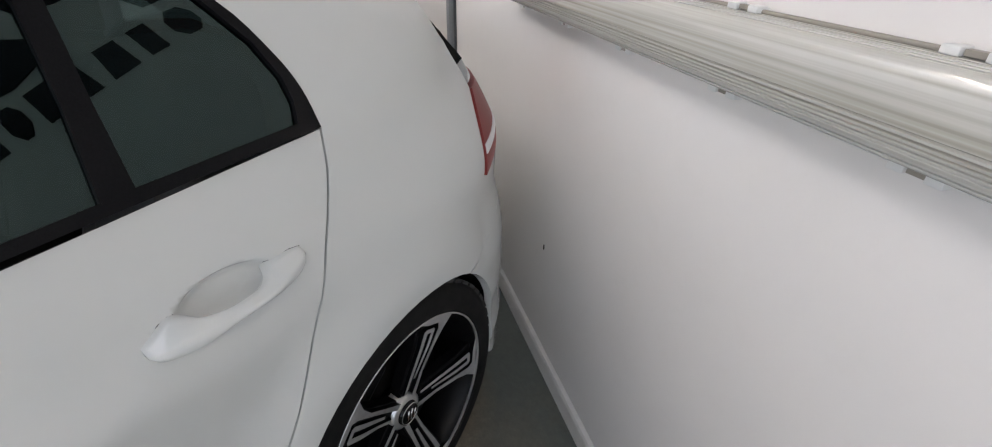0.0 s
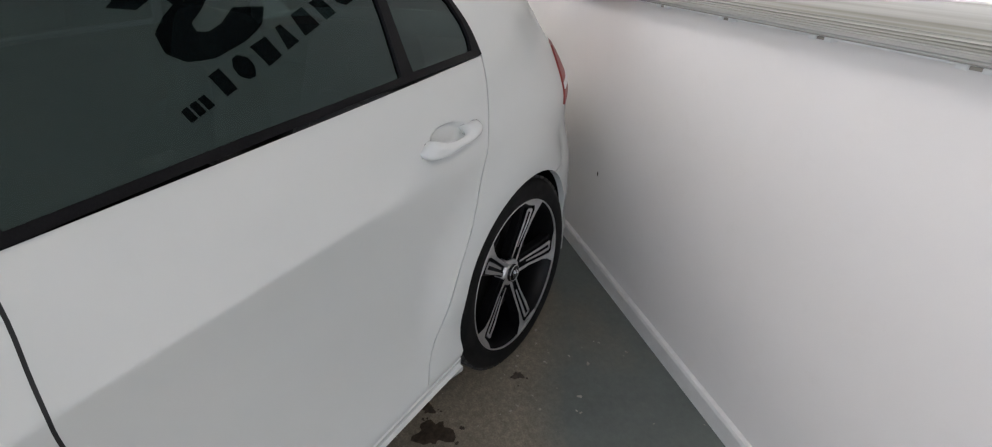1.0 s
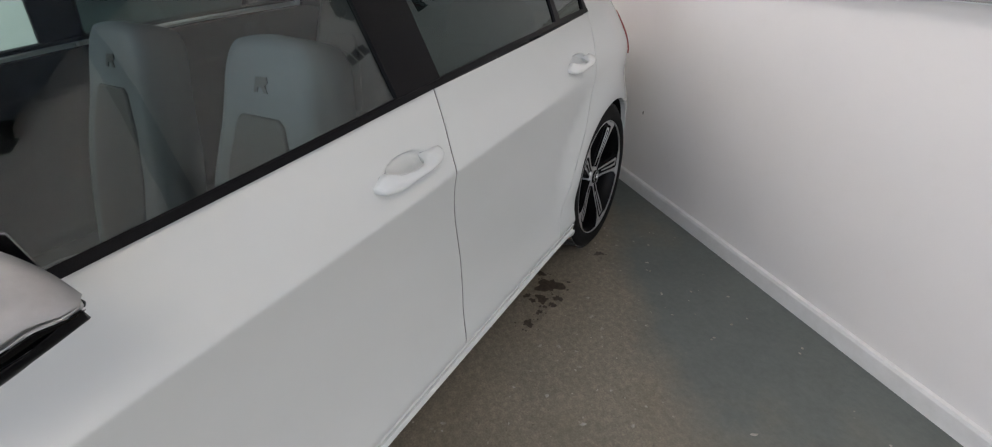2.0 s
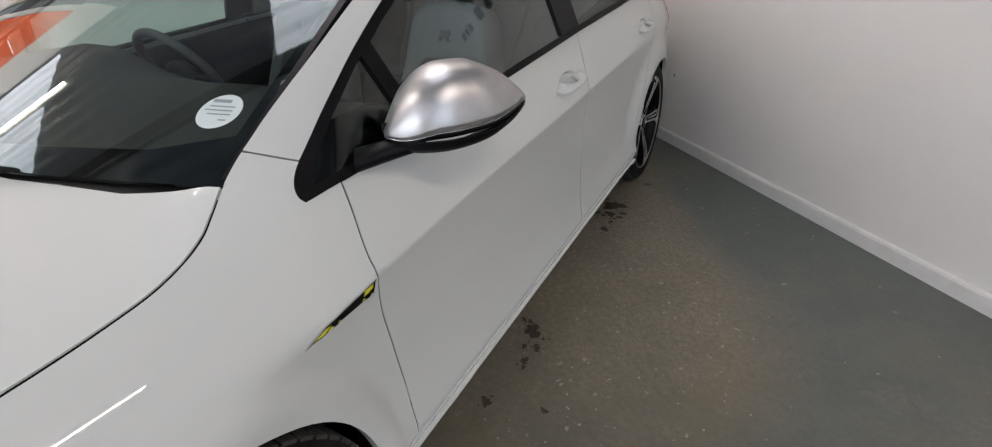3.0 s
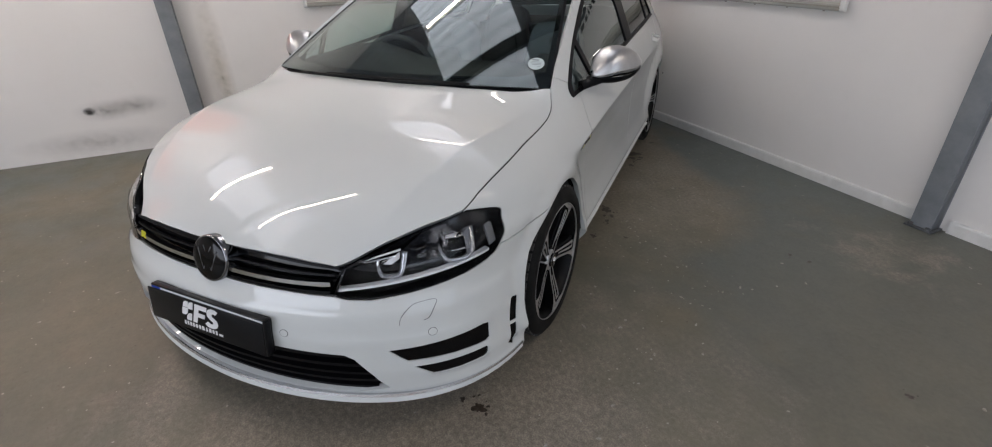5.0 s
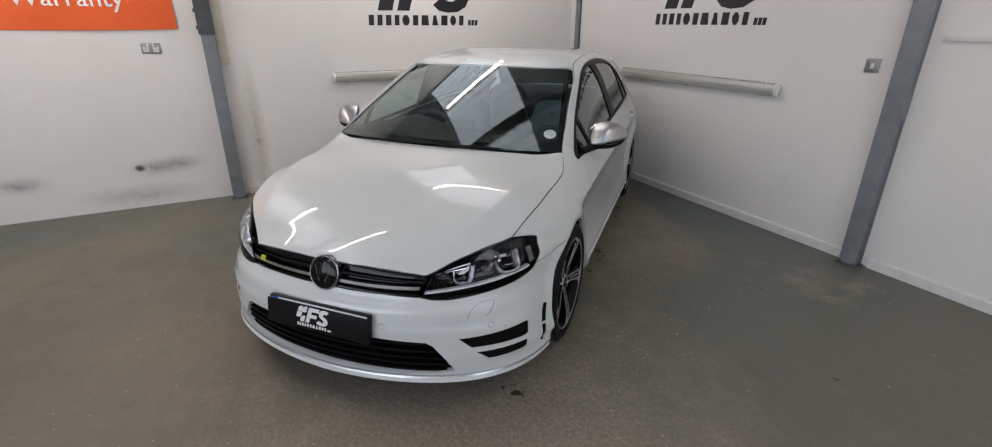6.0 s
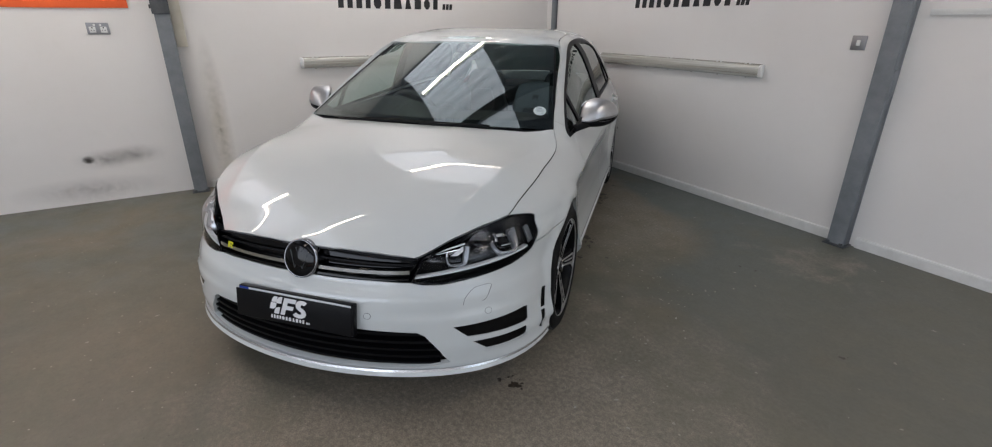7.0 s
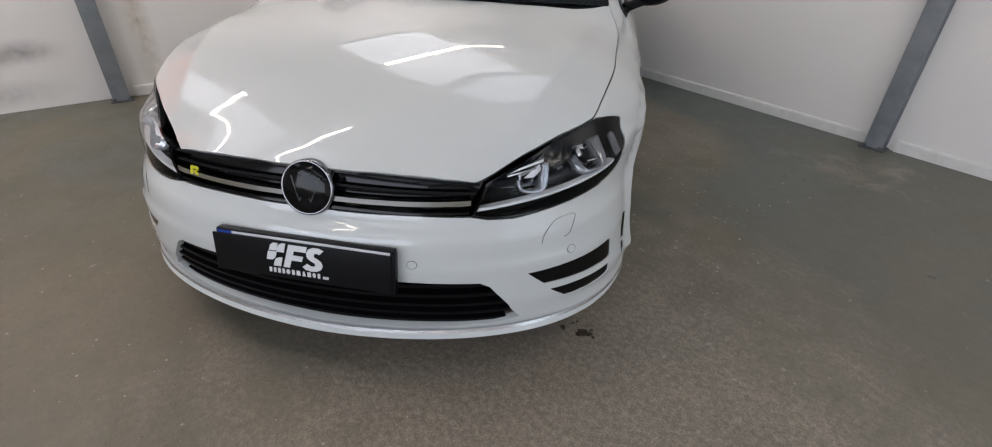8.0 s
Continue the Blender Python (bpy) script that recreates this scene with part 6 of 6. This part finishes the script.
for sx, door in zip((1, -1), front_doors):
    mirror = new("wing_mirror")
    mirror.parent = door
    tagged(mirror, "satin silver wing mirror on a black foot")
    def hull(z_lo, z_hi, a0, a1, scale, name, material, label="", t0=0.0):
        """A shell along the mirror; angles over 0 bulge up from the lower line, under 0 down from the upper line."""
        bm = bmesh.new()
        rows = []
        for i in range(33):
            t = t0 + (1 - t0) * i / 32
            lo, hi, w = z_lo(t), z_hi(t), deep_of(t) * scale
            row = []
            for k in range(17):
                a = radians(a0 + (a1 - a0) * k / 16)
                p = M0 + E1 * (0.290 * t) + E2 * (w * math.copysign(abs(math.cos(a)) ** 0.62, math.cos(a)))
                z = lo + (hi - lo) * math.sin(a) ** 1.15 if a0 >= 0 and a1 <= 130 else hi + (hi - lo) * math.sin(a) if a1 <= 0 else (lo + hi) / 2 + (hi - lo) / 2 * math.sin(a)
                row.append(bm.verts.new((sx * p.x, p.y, z)))
            rows.append(row)
        for a, b in zip(rows, rows[1:]):
            for k in range(16):
                bm.faces.new((a[k], b[k], b[k + 1], a[k + 1]))
        for row in (rows[0], rows[-1]):
            bm.faces.new(row)
        for a, b in zip(rows, rows[1:]):
            bm.faces.new((a[0], a[16], b[16], b[0]))
        bmesh.ops.remove_doubles(bm, verts=bm.verts[:], dist=1e-5)
        bmesh.ops.recalc_face_normals(bm, faces=bm.faces[:])
        return part(name, bm, material, mirror, label)
    rise = lambda t: foot_of(t) + 0.003 + 0.019 * smoothstep(0.0, 0.30, t) - 0.016 * smoothstep(0.90, 1.0, t)
    hull(rise, top_of, 0, 122, 1.0, "cap", SATIN, "satin aluminium mirror cap")
    hull(lambda t: rise(t) - 0.006, lambda t: rise(t) + 0.0006, -90, 90, 1.02, "cap_rim", SATIN, "bright lower rim of the mirror cap")
    hull(lambda t: foot_of(t) - 0.004, lambda t: rise(t) - 0.005, -90, 0, 0.985, "indicator", GLOSS_BLACK, "slim dark indicator strip", 0.12)
    hull(lambda t: foot_of(t) - 0.014 - 0.020 * math.sin(math.pi * min(1.0, 0.12 + t)), lambda t: foot_of(t) + 0.004, -90, 0, 0.95, "lower_shell", TRIM, "black lower shell")
    hull(lambda t: min(foot_of(t) + 0.004, 0.978), lambda t: max(top_of(t) - 0.006, 0.980), 90, 270, 0.58, "housing", TRIM)
    bm = bmesh.new()
    q = M0 + E1 * 0.155 - E2 * 0.058
    prism(bm, [(-0.105, -0.025), (-0.085, -0.045), (0.06, -0.045), (0.095, -0.015), (0.085, 0.030), (0.04, 0.048), (-0.06, 0.048), (-0.10, 0.020)], 0, 0.003, Matrix(((sx * E1.x, 0, -sx * E2.x, sx * q.x), (E1.y, 0, -E2.y, q.y), (0, 1, 0, 1.008), (0, 0, 0, 1))))
    part("mirror_glass", bm, CHROME, mirror, "mirror glass", False)
    bm = bmesh.new()
    rows = []
    for t, r, h in ((0, 0.032, 0.020), (0.35, 0.026, 0.019), (0.7, 0.026, 0.018), (1.0, 0.034, 0.015)):
        p = Vector((0.812, 0.520, 0.922)).lerp(Vector((0.902, 0.615, 0.944)), t)
        rows.append([bm.verts.new((sx * (p.x + r * math.cos(a) * 0.7), p.y + r * math.cos(a) * -0.9, p.z + h * math.sin(a))) for a in (2 * math.pi * k / 12 for k in range(12))])
    for a, b in zip(rows, rows[1:]):
        for k in range(12):
            bm.faces.new((a[k], a[(k + 1) % 12], b[(k + 1) % 12], b[k]))
    bm.faces.new(rows[0]), bm.faces.new(rows[-1][::-1])
    bmesh.ops.recalc_face_normals(bm, faces=bm.faces[:])
    part("mirror_foot", bm, TRIM, mirror, "black mirror foot")

blade = [S(0.262, 0.7215), S(0.30, 0.7330), S(0.424, 0.7445), S(0.419, 0.7175), S(0.31, 0.7185)]
both("side_badge", blade, shell, GLOSS_BLACK, wings, step=0.02, off=0.003, thick=0.004, label="black and yellow blade badge")
both("badge_edge", [S(0.256, 0.7205), S(0.30, 0.7350), S(0.426, 0.7465), S(0.4255, 0.7440), S(0.301, 0.7325), S(0.266, 0.7215)], shell, CHROME, wings, step=0.02, off=0.004, thick=0.004)
both("badge_tip", [S(0.276, 0.7235), S(0.300, 0.7300), S(0.330, 0.7275), S(0.335, 0.7205), S(0.31, 0.7198)], shell, YELLOW, wings, step=0.02, off=0.004, thick=0.003)
both("badge_mark", [S(0.388, 0.7205), S(0.396, 0.7400), S(0.418, 0.7415), S(0.416, 0.7330), S(0.405, 0.7310), S(0.416, 0.7195), S(0.404, 0.7200), S(0.398, 0.7270), S(0.396, 0.7203)], shell, YELLOW, wings, step=0.02, off=0.004, thick=0.003)

# ---- tail ----
D_END = Y1 - Y0 + R_ARC
def tail(s, z):
    """The skin about the tail: s runs from the middle, to the left flank positive."""
    p = shell(D_END - abs(s), min(z, 0.985))
    p.z = z
    if z > 0.985:
        p.y -= (z - 0.985) * 0.6
    return p if s >= 0 else Vector((-p.x, p.y, p.z))


def TS(y, z):
    return D_END - S(y, z)[0], z


def TR(x, z):
    return D_END - R(x, z)[0], z


lampo = [S(*p) for p in smooth(TAIL_F)] + [S(3.00, 0.803), S(3.08, 0.827), R(0.62, 0.83), R(0.52, 0.84), R(0.50, 0.90), R(0.62, 0.947)]
both("tail_lamp", lampo, shell, RED_LENS, car, step=0.03, off=0.005, thick=0.02, gap=0.002, label="red tail lamp with a pale band")
bandl = [S(2.944, 0.830), S(2.949, 0.848), S(3.06, 0.858), R(0.66, 0.862), R(0.66, 0.849), S(3.06, 0.843)]
both("lamp_band", bandl, shell, VINYL_WHITE, car, step=0.02, off=0.008, thick=0.003)
g2 = [TR(0.001, 0.62), TR(0.4, 0.62), TR(0.70, 0.64), TS(3.10, 0.66), TS(3.084, 0.824), TR(0.62, 0.827), TR(0.515, 0.837), TR(0.495, 0.90), TR(0.61, 0.952), TS(3.016, 0.952), TR(0.6, 0.995), TR(0.001, 1.0)]
panel("tailgate", g2 + [(-s, z) for s, z in g2[::-1]], tail, PAINT, car, step=0.05, gap=GAP, flip=True, thick=0.02, label="white tailgate")
rb = [TR(0.001, 0.20), TR(0.5, 0.20), TR(0.75, 0.20), TS(2.98, 0.215)] + [(D_END - d, z) for d, z in arch(WHEEL_R, 0.344, -15, 56, 12)] + [TS(2.99, 0.632), TS(3.09, 0.655), TR(0.70, 0.635), TR(0.4, 0.615), TR(0.001, 0.615)]
panel("rear_bumper", rb + [(-s, z) for s, z in rb[::-1]], tail, PAINT, car, step=0.04, gap=0.0003, flip=True, thick=0.02, label="white rear bumper")


def back_glass(u, v):
    return Vector((u * (0.665 - 0.075 * v), 3.215 - 0.30 * v - 0.10 * u * u, 1.0 + 0.30 * v - 0.02 * u * u))


bg = panel("rear_window", [(-1, 0), (1, 0), (1, 1), (-1, 1)], back_glass, TINT, car, step=0.1, flip=True, thick=0.004, closed=True, roll=0, label="dark tinted rear window")
bg.visible_shadow = False
panel("rear_spoiler", [(-1, 0.86), (1, 0.86), (1, 1.03), (-1, 1.03)], lambda u, v: back_glass(u, v) + Vector((0, 0.05, 0.025)), PAINT, car, step=0.06, flip=True, thick=0.02, closed=True, label="white roof spoiler")
both("pillar_trim", [(0.988, 0.0), (0.998, 0.0), (1.055, 0.95), (0.985, 0.95)], back_glass, GLOSS_BLACK, car, step=0.05, flip=True, off=0.003, thick=0.02, label="black trim beside the rear window")

# ---- inside the car ----
def seat(x, y, w, cloth):
    s = new("seat")
    s.parent = car
    s.matrix_basis = Matrix.Translation((x, y - 0.03, 0.07))
    tagged(s, "light grey and dark sports seat")
    bm = bmesh.new()
    blob(bm, 0, -0.22, 0.16, w * 0.5, 0.27, 0.10, 3.2)
    part("cushion", bm, SEAT_DARK, s)
    lean = Matrix.Translation((0, 0.05, 0.18)) @ Matrix.Rotation(radians(-17), 4, "X")
    # one-piece back: wide shoulders that narrow into the fixed headrest
    half = [(0.235, 0.0), (0.262, 0.16), (0.262, 0.34), (0.250, 0.44), (0.225, 0.53), (0.205, 0.60), (0.192, 0.67), (0.176, 0.76), (0.125, 0.820), (0.0, 0.835)]
    half = spline([(x * 0.9 * w / 0.54, z, 0) for x, z in half], 3)
    out = [(p[0], p[1]) for p in half] + [(-p[0], p[1]) for p in half[::-1]][1:]
    bm = bmesh.new()
    prism(bm, out, -0.075, 0.075, lean @ FACE_S, 0.035)
    part("backrest", bm, cloth, s, "pale grey backrest with fixed headrest" if cloth is SEAT_GREY else "")
    bm = bmesh.new()
    prism(bm, [(-0.135, 0.02), (0.135, 0.02), (0.150, 0.34), (0.128, 0.50), (0.090, 0.615), (0.070, 0.632), (-0.070, 0.632), (-0.090, 0.615), (-0.128, 0.50), (-0.150, 0.34)], 0.07, 0.083, lean @ FACE_S, 0.006)
    part("centre_pad", bm, SEAT_DARK, s, "dark centre panel")
    bm = bmesh.new()
    prism(bm, [(-0.026, 0.0), (-0.014, 0.0), (-0.010, 0.014), (0.004, 0.014), (0.012, 0.0), (0.026, 0.0), (0.016, 0.018), (0.026, 0.026), (0.022, 0.040), (-0.018, 0.040)], 0.073, 0.078, lean @ Matrix.Translation((0, 0, 0.69)) @ FACE_S)
    part("mark", bm, SEAT_DARK, s, "small dark mark", False)
    return s


seat(0.37, 1.31, 0.54, SEAT_GREY)
seat(-0.37, 1.31, 0.54, SEAT_GREY)
for x in (-0.38, 0.38):
    seat(x, 2.32, 0.56, SEAT_DARK)
bm = bmesh.new()
rows = []
for y, z in ((0.28, 0.90), (0.36, 0.940), (0.50, 0.965), (0.68, 0.965), (0.76, 0.940), (0.78, 0.83), (0.72, 0.66), (0.66, 0.50)):
    rows.append([bm.verts.new((0.70 * k / 6, y - 0.02 * (1 - (k / 6) ** 2) + (0.03 if k in (2, 3, 4) else 0), z + (0.072 * math.exp(-((0.70 * k / 6 + 0.37) / 0.19) ** 2) if 0.45 < y < 0.8 else 0))) for k in range(-6, 7)])
for a, b in zip(rows, rows[1:]):
    for k in range(12):
        bm.faces.new((a[k], b[k], b[k + 1], a[k + 1]))
bmesh.ops.recalc_face_normals(bm, faces=bm.faces[:])
part("dashboard", bm, DASH, car, "dark plastic dashboard")
bm = bmesh.new()
SW = Matrix.Translation((-0.37, 0.93, 0.875)) @ Matrix.Rotation(radians(116), 4, "X")
ring = [SW @ Vector((0.175 * math.cos(a), 0.175 * math.sin(a), 0)) for a in (2 * math.pi * k / 40 for k in range(41))]
tube(bm, ring, 0.015, 10, False)
sw = part("steering_wheel", bm, SEAT_DARK, car, "dark leather steering wheel")
bm = bmesh.new()
blob(bm, 0, 0, 0.0, 0.075, 0.06, 0.03, 2.6, m=SW)
tube(bm, [SW @ Vector((-0.17, 0.0, 0)), SW @ Vector((0.17, 0.0, 0))], 0.014, 8)
tube(bm, [SW @ Vector((0, 0, 0)), SW @ Vector((0, -0.17, 0))], 0.014, 8)
tube(bm, [SW @ Vector((0, 0, 0)), Vector((-0.37, 0.72, 0.82))], 0.03, 10)
part("wheel_spokes", bm, DASH, sw)
panel("headliner", [(-0.55, 1.05), (0.55, 1.05), (0.56, 2.0), (0.50, 2.85), (-0.50, 2.85), (-0.56, 2.0)], roof_top, SEAT_DARK, car, step=0.1, off=-0.030, thick=0.01, closed=True, roll=0)
part("parcel_shelf", boxes((-0.66, 2.56, 0.885, 0.66, 3.16, 0.905), (-0.66, 2.56, 0.30, 0.66, 2.575, 0.885)), SEAT_DARK, car, "dark parcel shelf behind the rear seats", False)
part("cabin_floor", boxes((-0.78, 0.35, 0.24, 0.78, 3.0, 0.27)), DASH, car, "", False)
bm = bmesh.new()
prism(bm, [(-0.07, -0.022), (0.07, -0.022), (0.09, 0.0), (0.07, 0.026), (-0.07, 0.026), (-0.09, 0.0)], -0.012, 0.012, Matrix.Translation((0, 0.98, 1.26)) @ Matrix.Rotation(radians(96), 4, "X"), 0.004)
part("inner_mirror", bm, DASH, car)

# sticker and wipers on the windscreen
def on_screen(name, u, v, ru, rv, material, off, parent, n=32):
    return panel(name, [(u + ru * math.cos(2 * math.pi * k / n), v + rv * math.sin(2 * math.pi * k / n)) for k in range(n)], screen, material, parent, step=0.06, off=off, thick=0.0004, roll=0)
US, VS = 0.894, 0.170
sticker = on_screen("tax_sticker", US, VS, 0.045, 0.044, PAPER, 0.0012, ws)
tagged(sticker, "round white paper sticker on the windscreen")
for k, (du, w, dv) in enumerate(((-0.008, 0.020, 0.026), (0.0, 0.028, 0.012), (-0.003, 0.030, 0.002), (0.003, 0.025, -0.008), (0.018, 0.008, -0.022))):
    h = 0.004 if k == 0 else 0.0014
    panel("print_bar", [(US + du - w, VS + dv - h), (US + du + w, VS + dv - h), (US + du + w, VS + dv + h), (US + du - w, VS + dv + h)], screen, PAPER_INK, sticker, step=0.05, off=0.002, thick=0.0003, roll=0)
for u0, v0, u1, v1 in ((-0.62, -0.012, 0.12, -0.002), (0.10, -0.014, 0.56, -0.004)):
    bm = bmesh.new()
    pts = [screen(u0 + (u1 - u0) * t, v0 + (v1 - v0) * t) + Vector((0, -0.002, 0.002)) for t in [k / 12 for k in range(13)]]
    tube(bm, pts, [0.006 - 0.003 * k / 12 for k in range(13)], 8)
    wiper = part("wiper", bm, TRIM, car, "black wiper arm")
    bm = bmesh.new()
    tube(bm, [screen(u1 - 0.50 + 0.52 * k / 12, v1 + 0.003 + 0.003 * math.sin(math.pi * k / 12)) + Vector((0, -0.002, 0.003)) for k in range(13)], 0.0045, 6)
    part("wiper_blade", bm, RUBBER, wiper)
